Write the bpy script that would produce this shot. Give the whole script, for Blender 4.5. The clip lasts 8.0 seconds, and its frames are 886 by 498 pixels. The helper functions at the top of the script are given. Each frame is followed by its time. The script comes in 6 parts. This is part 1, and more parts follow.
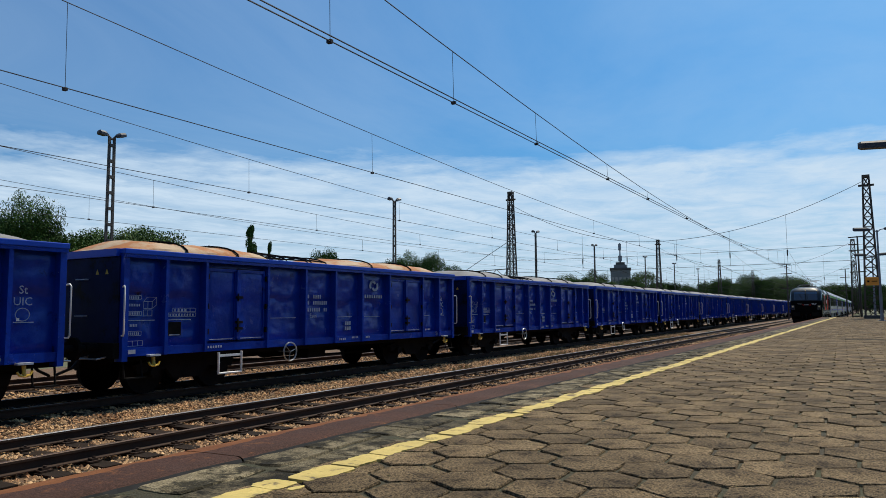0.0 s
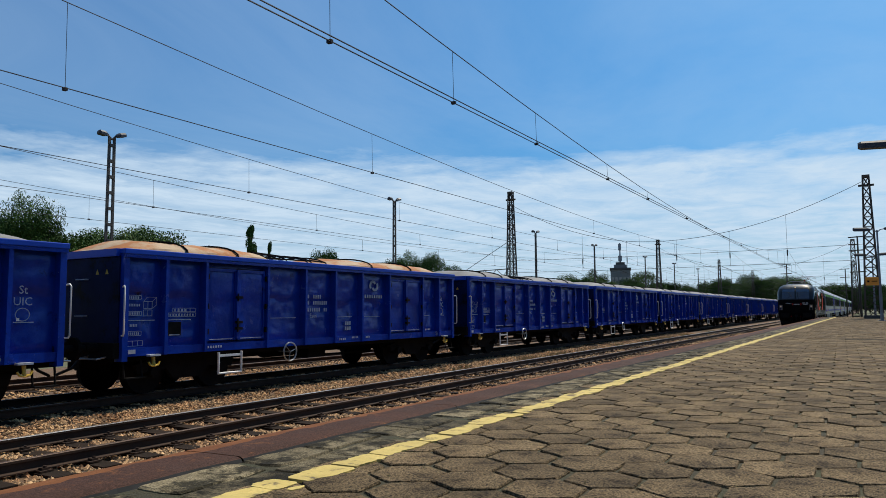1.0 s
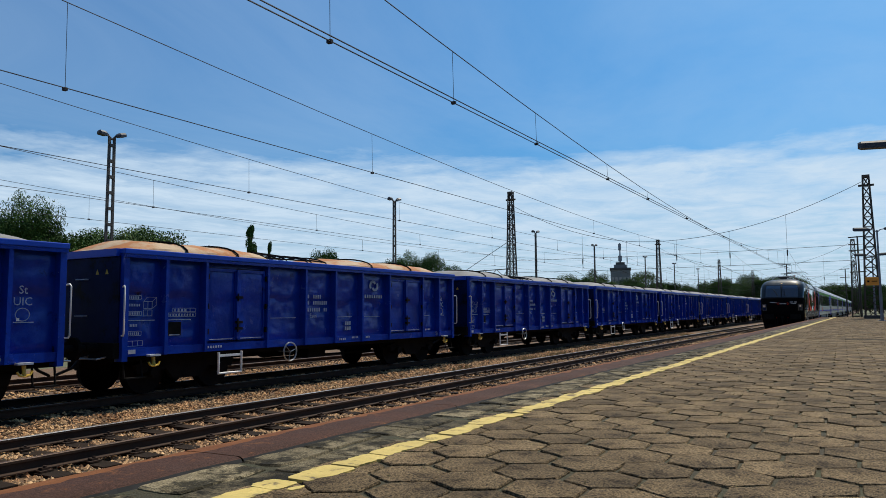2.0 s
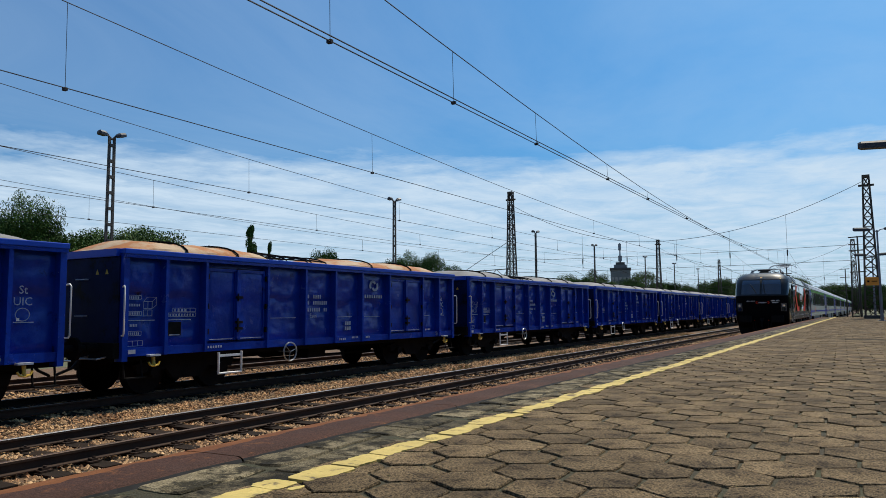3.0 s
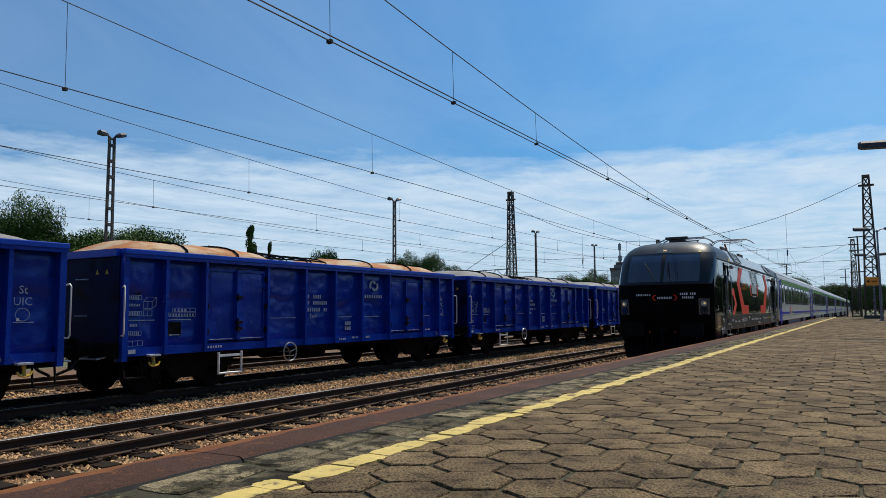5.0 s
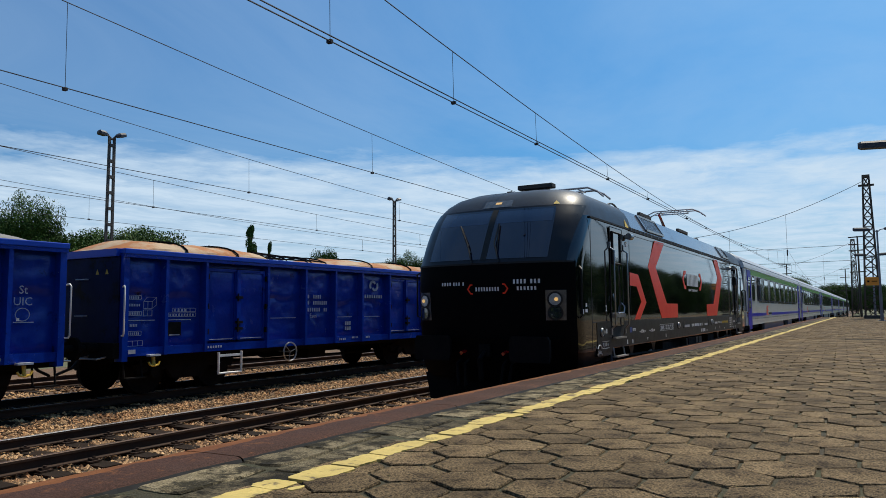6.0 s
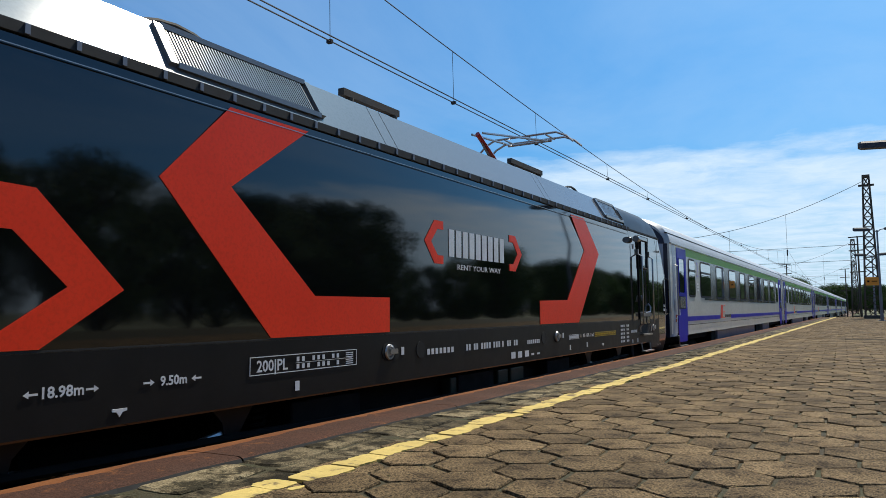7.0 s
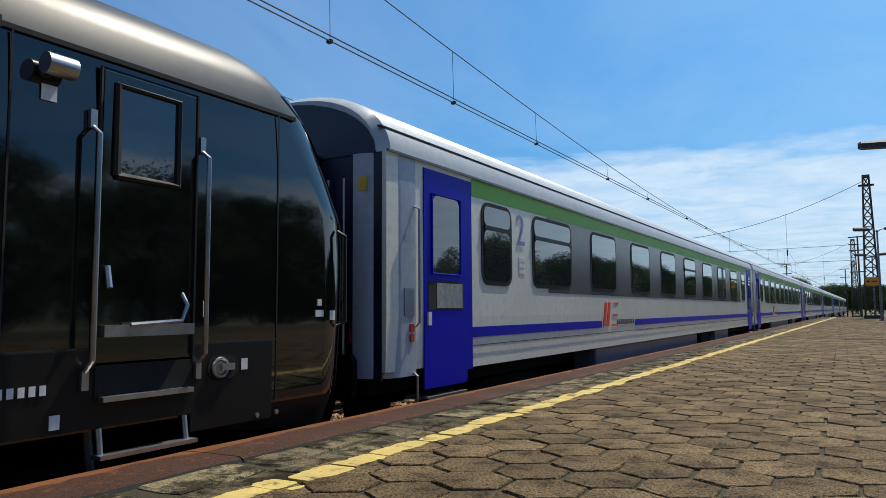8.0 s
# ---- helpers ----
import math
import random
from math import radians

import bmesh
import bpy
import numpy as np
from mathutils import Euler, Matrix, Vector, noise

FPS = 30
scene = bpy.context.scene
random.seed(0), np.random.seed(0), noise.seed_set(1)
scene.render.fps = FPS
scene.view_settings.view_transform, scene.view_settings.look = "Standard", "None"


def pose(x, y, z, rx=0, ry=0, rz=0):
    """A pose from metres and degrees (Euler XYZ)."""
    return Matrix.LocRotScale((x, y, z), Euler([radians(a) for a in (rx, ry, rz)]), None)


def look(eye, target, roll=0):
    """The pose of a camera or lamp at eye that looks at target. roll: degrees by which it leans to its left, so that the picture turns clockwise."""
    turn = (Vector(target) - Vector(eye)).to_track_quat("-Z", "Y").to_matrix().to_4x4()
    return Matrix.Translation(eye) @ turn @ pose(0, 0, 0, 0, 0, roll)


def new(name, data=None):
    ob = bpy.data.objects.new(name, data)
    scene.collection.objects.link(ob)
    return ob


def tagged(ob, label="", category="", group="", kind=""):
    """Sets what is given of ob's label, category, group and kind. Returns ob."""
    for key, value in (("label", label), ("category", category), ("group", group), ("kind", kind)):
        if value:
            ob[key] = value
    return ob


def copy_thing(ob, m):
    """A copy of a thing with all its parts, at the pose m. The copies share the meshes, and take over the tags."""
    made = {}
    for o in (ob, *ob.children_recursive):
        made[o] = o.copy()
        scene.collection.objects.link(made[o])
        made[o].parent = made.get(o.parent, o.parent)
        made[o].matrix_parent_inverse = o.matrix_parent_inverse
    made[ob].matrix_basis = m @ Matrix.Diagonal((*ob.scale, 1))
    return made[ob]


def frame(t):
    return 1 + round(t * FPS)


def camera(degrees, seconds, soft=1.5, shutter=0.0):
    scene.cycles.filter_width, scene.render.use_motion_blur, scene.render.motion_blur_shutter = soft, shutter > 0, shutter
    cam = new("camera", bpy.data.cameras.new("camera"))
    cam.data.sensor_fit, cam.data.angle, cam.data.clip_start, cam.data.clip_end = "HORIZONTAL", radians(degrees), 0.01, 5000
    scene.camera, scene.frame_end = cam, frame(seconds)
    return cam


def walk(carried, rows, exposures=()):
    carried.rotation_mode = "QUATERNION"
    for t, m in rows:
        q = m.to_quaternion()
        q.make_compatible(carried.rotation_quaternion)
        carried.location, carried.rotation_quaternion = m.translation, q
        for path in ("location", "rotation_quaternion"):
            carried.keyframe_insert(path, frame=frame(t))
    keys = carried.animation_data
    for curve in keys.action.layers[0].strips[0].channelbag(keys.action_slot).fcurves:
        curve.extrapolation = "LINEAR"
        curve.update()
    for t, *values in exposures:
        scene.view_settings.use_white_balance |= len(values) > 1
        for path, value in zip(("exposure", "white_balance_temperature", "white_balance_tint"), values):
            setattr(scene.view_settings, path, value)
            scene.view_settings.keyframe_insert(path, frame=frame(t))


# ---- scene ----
cam = camera(63.44, 8.0, soft=0.5)
EYE = Vector((0.0, 0.0, 0.841))
YAW, PITCH = radians(30.49), radians(4.94)
AIM = EYE + Vector((-math.sin(YAW) * math.cos(PITCH), math.cos(YAW) * math.cos(PITCH), math.sin(PITCH)))
walk(cam, [(0.0, look(EYE, AIM, -0.43)), (8.0, look(EYE, AIM, -0.43))],
     exposures=[(0.0, 0.08), (6.0, 0.08), (6.7, 0.3), (7.3, 0.3), (8.0, 0.22)])

# ---- plan, in metres: the tracks run along y, the platform's top is z = 0 ----
RAIL_Z = -0.828           # top of the rails
GROUND = RAIL_Z - 0.20    # top of the ballast
TRACK_1, TRACK_2, TRACK_3 = -5.40, -9.26, -13.86
TRACK_4, TRACK_5 = -18.3, -22.8
EDGE, CRACK, YELLOW = -3.70, -3.17, -2.52
PLATFORM_END = 76.0
SPEED = -11.98            # the passenger train, metres a second along y
LOCO_Y0 = 13.67 + 11.98 * 6.5
WAGON_Y = 15.25           # centre of the second wagon
WAGON_PITCH = 14.04

# ---- light ----
SUN = Vector((0.09, 0.53, 0.843)).normalized()
sun = new("sun", bpy.data.lights.new("sun", "SUN"))
sun.data.energy, sun.data.angle, sun.data.color = 4.3, radians(0.6), (1.0, 0.90, 0.74)
sun.rotation_euler = SUN.to_track_quat("Z", "Y").to_euler()


def make_world():
    world = bpy.data.worlds.new("sky")
    scene.world = world
    world.use_nodes = True
    nt = world.node_tree
    nt.nodes.clear()
    out = nt.nodes.new("ShaderNodeOutputWorld")
    bg = nt.nodes.new("ShaderNodeBackground")
    sky = nt.nodes.new("ShaderNodeTexSky")
    sky.sky_type, sky.sun_disc = "NISHITA", False
    sky.sun_elevation, sky.sun_rotation = math.asin(SUN.z), math.atan2(SUN.x, SUN.y)
    sky.air_density, sky.dust_density, sky.ozone_density = 1.0, 2.2, 4.5
    bg.inputs["Strength"].default_value = 0.078
    co = nt.nodes.new("ShaderNodeTexCoord")
    sep = nt.nodes.new("ShaderNodeSeparateXYZ")
    nt.links.new(co.outputs["Generated"], sep.inputs[0])

    def math_node(op, a, b=None, clamp=False):
        n = nt.nodes.new("ShaderNodeMath")
        n.operation, n.use_clamp = op, clamp
        for i, v in enumerate((a, b)):
            if v is None:
                continue
            if isinstance(v, (int, float)):
                n.inputs[i].default_value = v
            else:
                nt.links.new(v, n.inputs[i])
        return n.outputs[0]

    # the cloud sheet lies flat overhead: divide the direction by its height
    zz = math_node("MAXIMUM", sep.outputs[2], 0.02)
    comb = nt.nodes.new("ShaderNodeCombineXYZ")
    nt.links.new(math_node("DIVIDE", sep.outputs[0], zz), comb.inputs[0])
    nt.links.new(math_node("DIVIDE", sep.outputs[1], zz), comb.inputs[1])

    def noise_node(scale, detail, rough, stretch=(1, 1, 1), dist=0.0):
        m = nt.nodes.new("ShaderNodeMapping")
        m.inputs["Scale"].default_value = stretch
        nt.links.new(comb.outputs[0], m.inputs["Vector"])
        n = nt.nodes.new("ShaderNodeTexNoise")
        n.inputs["Scale"].default_value, n.inputs["Detail"].default_value = scale, detail
        n.inputs["Roughness"].default_value, n.inputs["Distortion"].default_value = rough, dist
        nt.links.new(m.outputs[0], n.inputs["Vector"])
        return n.outputs["Fac"]

    # a bank of fleecy cloud low over the horizon, thin veils above it
    low = nt.nodes.new("ShaderNodeMapRange")
    low.inputs["From Min"].default_value, low.inputs["From Max"].default_value = 0.222, 0.178
    nt.links.new(math_node("ADD", sep.outputs[2], math_node("MULTIPLY", math_node("SUBTRACT", noise_node(0.9, 6, 0.62), 0.5), 0.16)), low.inputs["Value"])
    fleece = nt.nodes.new("ShaderNodeMapRange")
    fleece.inputs["From Min"].default_value, fleece.inputs["From Max"].default_value = 0.30, 0.62
    nt.links.new(noise_node(1.7, 9, 0.66, (1, 0.7, 1), 0.4), fleece.inputs["Value"])
    bank = math_node("MULTIPLY", low.outputs[0], math_node("ADD", math_node("MULTIPLY", fleece.outputs[0], 0.46), 0.52))
    veil = nt.nodes.new("ShaderNodeMapRange")
    veil.inputs["From Min"].default_value, veil.inputs["From Max"].default_value = 0.36, 0.80
    nt.links.new(noise_node(0.55, 7, 0.6, (1, 0.6, 1), 0.6), veil.inputs["Value"])
    mask = math_node("MAXIMUM", bank, math_node("MULTIPLY", veil.outputs[0], 0.30))
    mix = nt.nodes.new("ShaderNodeMix")
    mix.data_type = "RGBA"
    nt.links.new(mask, mix.inputs[0])
    deep = nt.nodes.new("ShaderNodeMix")
    deep.data_type, deep.blend_type = "RGBA", "MULTIPLY"
    deep.inputs[0].default_value = 1.0
    deep.inputs[7].default_value = (0.42, 0.97, 1.34, 1)
    nt.links.new(sky.outputs[0], deep.inputs[6])
    nt.links.new(deep.outputs[2], mix.inputs[6])
    mix.inputs[7].default_value = (7.1, 8.9, 10.7, 1)
    nt.links.new(mix.outputs[2], bg.inputs[0])
    nt.links.new(bg.outputs[0], out.inputs[0])


make_world()


# ---- materials ----
def material(name, base, rough=0.6, metal=0.0, second=None, scale=3.0, fine=40.0, bump=0.0, bump_scale=60.0,
             dirt=None, dirt_amount=0.0, dirt_scale=1.2, coat=0.0, emit=None, emit_strength=0.0, per_object=0.0, per_island=0.0, spec=0.5, speckle=0.0):
    """A procedural surface: two colours mixed by coarse and fine noise, dirt patches, fine relief."""
    m = bpy.data.materials.new(name)
    m.use_nodes = True
    nt = m.node_tree
    bsdf = nt.nodes["Principled BSDF"]
    bsdf.inputs["Roughness"].default_value = rough
    bsdf.inputs["Metallic"].default_value = metal
    bsdf.inputs["Coat Weight"].default_value = coat
    bsdf.inputs["Coat Roughness"].default_value = 0.05
    bsdf.inputs["Specular IOR Level"].default_value = spec
    co = nt.nodes.new("ShaderNodeTexCoord")

    def tex(sc, detail=5.0, rgh=0.6):
        n = nt.nodes.new("ShaderNodeTexNoise")
        n.inputs["Scale"].default_value, n.inputs["Detail"].default_value, n.inputs["Roughness"].default_value = sc, detail, rgh
        nt.links.new(co.outputs["Object"], n.inputs["Vector"])
        return n.outputs["Fac"]

    def mixed(a, b, fac, lo=0.35, hi=0.65):
        r = nt.nodes.new("ShaderNodeMapRange")
        r.inputs["From Min"].default_value, r.inputs["From Max"].default_value = lo, hi
        nt.links.new(fac, r.inputs["Value"])
        x = nt.nodes.new("ShaderNodeMix")
        x.data_type = "RGBA"
        nt.links.new(r.outputs[0], x.inputs[0])
        for i, v in ((6, a), (7, b)):
            if isinstance(v, tuple):
                x.inputs[i].default_value = (*v, 1)
            else:
                nt.links.new(v, x.inputs[i])
        return x.outputs[2]

    second = second or tuple(c * 0.8 for c in base)
    col = mixed(base, second, tex(scale))
    col = mixed(col, tuple((a + b) * 0.4 for a, b in zip(base, second)), tex(fine, 3), 0.45, 0.9)
    if dirt:
        col = mixed(col, dirt, tex(dirt_scale, 8, 0.7), 0.74 - dirt_amount * 0.5, 0.80 - dirt_amount * 0.42)
    if speckle:
        grain = nt.nodes.new("ShaderNodeTexVoronoi")
        grain.inputs["Scale"].default_value = 135
        nt.links.new(co.outputs["Object"], grain.inputs["Vector"])
        sepc = nt.nodes.new("ShaderNodeSeparateColor")
        nt.links.new(grain.outputs["Color"], sepc.inputs[0])
        gr = nt.nodes.new("ShaderNodeMapRange")
        gr.inputs["To Min"].default_value, gr.inputs["To Max"].default_value = 1 - speckle, 1 + speckle
        nt.links.new(sepc.outputs[0], gr.inputs["Value"])
        hs = nt.nodes.new("ShaderNodeHueSaturation")
        nt.links.new(gr.outputs[0], hs.inputs["Value"])
        nt.links.new(col, hs.inputs["Color"])
        col = hs.outputs[0]
    if per_object or per_island:
        info = nt.nodes.new("ShaderNodeObjectInfo" if per_object else "ShaderNodeNewGeometry")
        hsv = nt.nodes.new("ShaderNodeHueSaturation")
        r = nt.nodes.new("ShaderNodeMapRange")
        amount = per_object or per_island
        r.inputs["To Min"].default_value, r.inputs["To Max"].default_value = 1 - amount, 1 + amount
        nt.links.new(info.outputs["Random" if per_object else "Random Per Island"], r.inputs["Value"])
        nt.links.new(r.outputs[0], hsv.inputs["Value"])
        nt.links.new(col, hsv.inputs["Color"])
        col = hsv.outputs[0]
    nt.links.new(col, bsdf.inputs["Base Color"])
    rr = nt.nodes.new("ShaderNodeMapRange")
    rr.inputs["To Min"].default_value, rr.inputs["To Max"].default_value = rough * 0.8, min(1, rough * 1.25)
    nt.links.new(tex(scale * 2.3), rr.inputs["Value"])
    nt.links.new(rr.outputs[0], bsdf.inputs["Roughness"])
    if bump:
        b = nt.nodes.new("ShaderNodeBump")
        b.inputs["Strength"].default_value, b.inputs["Distance"].default_value = 1.0, bump
        nt.links.new(tex(bump_scale, 6), b.inputs["Height"])
        nt.links.new(b.outputs[0], bsdf.inputs["Normal"])
    if emit:
        bsdf.inputs["Emission Color"].default_value = (*emit, 1)
        bsdf.inputs["Emission Strength"].default_value = emit_strength
    return m


def glass_material(name, tint=(0.02, 0.025, 0.03), rough=0.03):
    m = bpy.data.materials.new(name)
    m.use_nodes = True
    b = m.node_tree.nodes["Principled BSDF"]
    b.inputs["Base Color"].default_value = (*tint, 1)
    b.inputs["Roughness"].default_value = rough
    b.inputs["IOR"].default_value = 1.6
    b.inputs["Coat Weight"].default_value = 1.0
    b.inputs["Coat Roughness"].default_value = 0.01
    return m


M = {}
M["ballast"] = material("ballast", (0.1656, 0.0900, 0.0396), 0.95, second=(0.0864, 0.0468, 0.0216), scale=1.2, fine=25, bump=0.04, bump_scale=14, dirt=(0.0360, 0.0252, 0.0180), dirt_amount=0.3)
M["stone"] = material("ballast stone", (0.4816, 0.3010, 0.1462), 0.9, second=(0.2666, 0.1247, 0.0473), scale=0.9, fine=30, bump=0.01, bump_scale=60, per_island=0.75)
M["earth"] = material("dry earth with weeds", (0.13, 0.12, 0.06), 1.0, second=(0.07, 0.085, 0.03), scale=0.15, fine=3, bump=0.05, bump_scale=6)
M["paver"] = material("concrete paver", (0.180, 0.124, 0.064), 0.9, second=(0.096, 0.066, 0.035), scale=2.2, fine=45, bump=0.008, bump_scale=120, dirt=(0.050, 0.034, 0.018), dirt_amount=0.38, dirt_scale=3.5, per_object=0.28, speckle=0.8, spec=0.12)
M["paver_far"] = material("concrete paver", (0.180, 0.124, 0.064), 0.9, second=(0.096, 0.066, 0.035), scale=2.2, fine=45, bump=0.008, bump_scale=120, dirt=(0.050, 0.034, 0.018), dirt_amount=0.38, dirt_scale=3.5, per_island=0.28, speckle=0.8, spec=0.12)
M["joint"] = material("mossy joint soil", (0.040, 0.028, 0.011), 1.0, second=(0.040, 0.040, 0.008), scale=1.6, fine=60, bump=0.02, bump_scale=50)
M["slab"] = material("weathered grey slab", (0.2300, 0.1850, 0.1100), 0.9, second=(0.1050, 0.0840, 0.0490), scale=2.6, fine=50, bump=0.012, bump_scale=60, dirt=(0.0260, 0.0215, 0.0120), dirt_amount=0.58, dirt_scale=4.0, per_object=0.40, speckle=0.5, spec=0.12)
M["edge"] = material("red oxide painted concrete", (0.0720, 0.0310, 0.0190), 0.85, second=(0.0440, 0.0230, 0.0160), scale=0.9, fine=45, bump=0.004, bump_scale=50, dirt=(0.1650, 0.0640, 0.0230), dirt_amount=0.32, dirt_scale=3.4, speckle=0.4, spec=0.15)
M["edge_rust"] = material("rusty worn edge", (0.2125, 0.0816, 0.0281), 0.88, spec=0.15, second=(0.1275, 0.0467, 0.0187), scale=2.0, fine=50, bump=0.006, bump_scale=40, dirt=(0.2890, 0.2040, 0.1360), dirt_amount=0.22, dirt_scale=4.5)
M["yellow"] = material("worn yellow paint", (0.640, 0.480, 0.150), 0.75, second=(0.500, 0.375, 0.120), scale=5, fine=70, bump=0.006, bump_scale=70, dirt=(0.130, 0.098, 0.055), dirt_amount=0.40, dirt_scale=6.0, spec=0.2)
M["rail"] = material("rusty rail", (0.0600, 0.0336, 0.0208), 0.7, second=(0.0320, 0.0192, 0.0136), scale=2, fine=40, spec=0.2)
M["rail_top"] = material("polished rail head", (0.60, 0.58, 0.56), 0.34, metal=0.6, second=(0.26, 0.20, 0.16), scale=0.5)
M["rail_dull"] = material("brown rail head", (0.20, 0.13, 0.09), 0.45, metal=0.6, second=(0.14, 0.09, 0.06), scale=0.5)
M["sleeper"] = material("oily wooden sleeper", (0.0160, 0.0112, 0.0080), 0.9, second=(0.0360, 0.0224, 0.0144), scale=3, fine=30, bump=0.012, bump_scale=25, spec=0.1)
M["blue"] = material("blue wagon paint", (0.0020, 0.038, 0.36), 0.25, metal=0.05, second=(0.0015, 0.027, 0.25), scale=1.3, fine=12, bump=0.008, bump_scale=8, dirt=(0.0012, 0.007, 0.045), dirt_amount=0.24, dirt_scale=1.6, spec=0.45)
# darker than the side paint: the shade between wagons is put into the colour
M["blue_end_shaded"] = material("blue end paint with grime and painted shade", (0.0012, 0.010, 0.065), 0.6, second=(0.001, 0.006, 0.04), scale=1.5, fine=12, dirt=(0.002, 0.003, 0.008), dirt_amount=0.5, dirt_scale=1.6, spec=0.1)
M["blue_rim"] = material("bright blue rim paint", (0.006, 0.060, 0.46), 0.4, second=(0.005, 0.048, 0.38), scale=2, spec=0.25, dirt=(0.02, 0.05, 0.16), dirt_amount=0.15)
M["under"] = material("black underframe", (0.004, 0.004, 0.0045), 0.85, second=(0.010, 0.008, 0.007), scale=3, fine=20, spec=0.12)
M["white"] = material("white paint", (0.75, 0.75, 0.74), 0.5, second=(0.62, 0.62, 0.60), scale=5)
M["white_mark"] = material("white lettering", (0.50, 0.53, 0.58), 0.7, second=(0.28, 0.31, 0.38), scale=14)
M["hook"] = material("yellow hook", (0.62, 0.40, 0.03), 0.5, second=(0.5, 0.3, 0.03), scale=8)
M["cover_tan"] = material("tan load cover", (0.4680, 0.3330, 0.2070), 0.8, second=(0.4050, 0.2610, 0.1440), scale=1.1, fine=14, bump=0.02, bump_scale=3, dirt=(0.3780, 0.1395, 0.0360), dirt_amount=0.55, dirt_scale=1.1)
M["cover_grey"] = material("grey load cover", (0.2550, 0.2465, 0.2380), 0.8, second=(0.1870, 0.1785, 0.1700), scale=1.1, fine=14, bump=0.02, bump_scale=3, dirt=(0.2890, 0.2125, 0.1445), dirt_amount=0.2, dirt_scale=1.0)
M["black"] = material("black locomotive lacquer", (0.0035, 0.004, 0.0045), 0.045, second=(0.005, 0.0055, 0.006), scale=1.5, spec=0.5, coat=0.6)
M["black_lower"] = material("black lower panel", (0.007, 0.007, 0.0075), 0.42, second=(0.011, 0.010, 0.010), scale=3, spec=0.25)
M["roof_grey"] = material("grey locomotive roof", (0.20, 0.205, 0.215), 0.14, metal=0.2, second=(0.19, 0.195, 0.205), scale=1.2)
M["cab_roof"] = material("dark grey cab roof", (0.040, 0.047, 0.060), 0.40, metal=0.0, spec=0.22, second=(0.028, 0.033, 0.043), scale=1.6, fine=18, dirt=(0.085, 0.085, 0.085), dirt_amount=0.10, dirt_scale=9)
M["surround"] = material("grimy black windscreen surround", (0.006, 0.008, 0.012), 0.30, second=(0.009, 0.011, 0.015), scale=2, fine=20, dirt=(0.035, 0.036, 0.038), dirt_amount=0.06, dirt_scale=11, spec=0.35)
M["red"] = material("red livery film", (0.97, 0.060, 0.022), 0.35, second=(0.92, 0.052, 0.019), scale=2, spec=0.2)
M["white_film"] = material("white livery film", (0.78, 0.79, 0.80), 0.35, second=(0.70, 0.71, 0.72), scale=4)
M["steel"] = material("brushed steel", (0.45, 0.45, 0.46), 0.35, metal=0.9, second=(0.36, 0.36, 0.37), scale=6)
M["glass"] = glass_material("dark glass")
M["screen"] = glass_material("navy windscreen glass", (0.004, 0.010, 0.030))
M["coach_grey"] = material("light grey coach paint", (0.74, 0.74, 0.68), 0.24, second=(0.68, 0.68, 0.62), scale=0.8, fine=12, dirt=(0.40, 0.39, 0.37), dirt_amount=0.06)
M["coach_band"] = material("dark grey window band", (0.11, 0.115, 0.12), 0.2, second=(0.09, 0.095, 0.10), scale=0.8)
M["coach_green"] = material("green stripe", (0.25, 0.60, 0.07), 0.4, second=(0.22, 0.53, 0.06), scale=1, spec=0.2)
M["coach_blue"] = material("violet blue paint", (0.004, 0.009, 0.46), 0.35, second=(0.003, 0.007, 0.38), scale=1, spec=0.10)
M["coach_roof"] = material("pale coach roof", (0.46, 0.49, 0.52), 0.42, second=(0.40, 0.43, 0.46), scale=0.7, fine=9)
M["coach_end"] = material("dark blue coach end", (0.012, 0.019, 0.050), 0.4, second=(0.008, 0.012, 0.032), scale=2)
M["coach_corner"] = material("silver blue coach corner", (0.40, 0.45, 0.54), 0.25, second=(0.34, 0.39, 0.48), scale=1.2, fine=12, dirt=(0.18, 0.20, 0.24), dirt_amount=0.15)
M["coach_skirt"] = material("blue grey underfloor panel", (0.16, 0.20, 0.27), 0.35, second=(0.12, 0.15, 0.21), scale=1.4, dirt=(0.05, 0.05, 0.06), dirt_amount=0.2)
M["violet_pale"] = material("pale violet lettering", (0.26, 0.24, 0.52), 0.4)
M["moss_green"] = material("dark green casing", (0.010, 0.022, 0.012), 0.5)
M["wire"] = material("dark wire", (0.035, 0.03, 0.028), 0.6, metal=0.5)
M["mast"] = material("dark lattice steel", (0.055, 0.05, 0.045), 0.7, metal=0.3, second=(0.09, 0.065, 0.045), scale=2)
M["concrete"] = material("dark concrete pole", (0.085, 0.078, 0.07), 0.9, second=(0.055, 0.05, 0.046), scale=2, bump=0.01)
M["leaf"] = material("foliage", (0.062, 0.118, 0.020), 0.7, second=(0.026, 0.058, 0.012), scale=0.5, fine=4, per_island=0.45, spec=0.15)
M["bark"] = material("bark", (0.09, 0.065, 0.045), 0.9, second=(0.06, 0.045, 0.03), scale=4, bump=0.02)
M["orange"] = material("orange sign", (0.80, 0.30, 0.02), 0.5, second=(0.7, 0.26, 0.02), scale=3)
M["lamp_on"] = material("lit headlamp", (0.5, 0.36, 0.18), 0.3, emit=(1.0, 0.60, 0.20), emit_strength=0.55)
M["blind"] = material("grey-blue blind behind glass", (0.030, 0.055, 0.105), 0.08, second=(0.022, 0.042, 0.085), scale=2, coat=1.0)
M["matte_black"] = material("matte black front", (0.0022, 0.0022, 0.0026), 0.55, second=(0.003, 0.003, 0.0034), scale=3, spec=0.05)
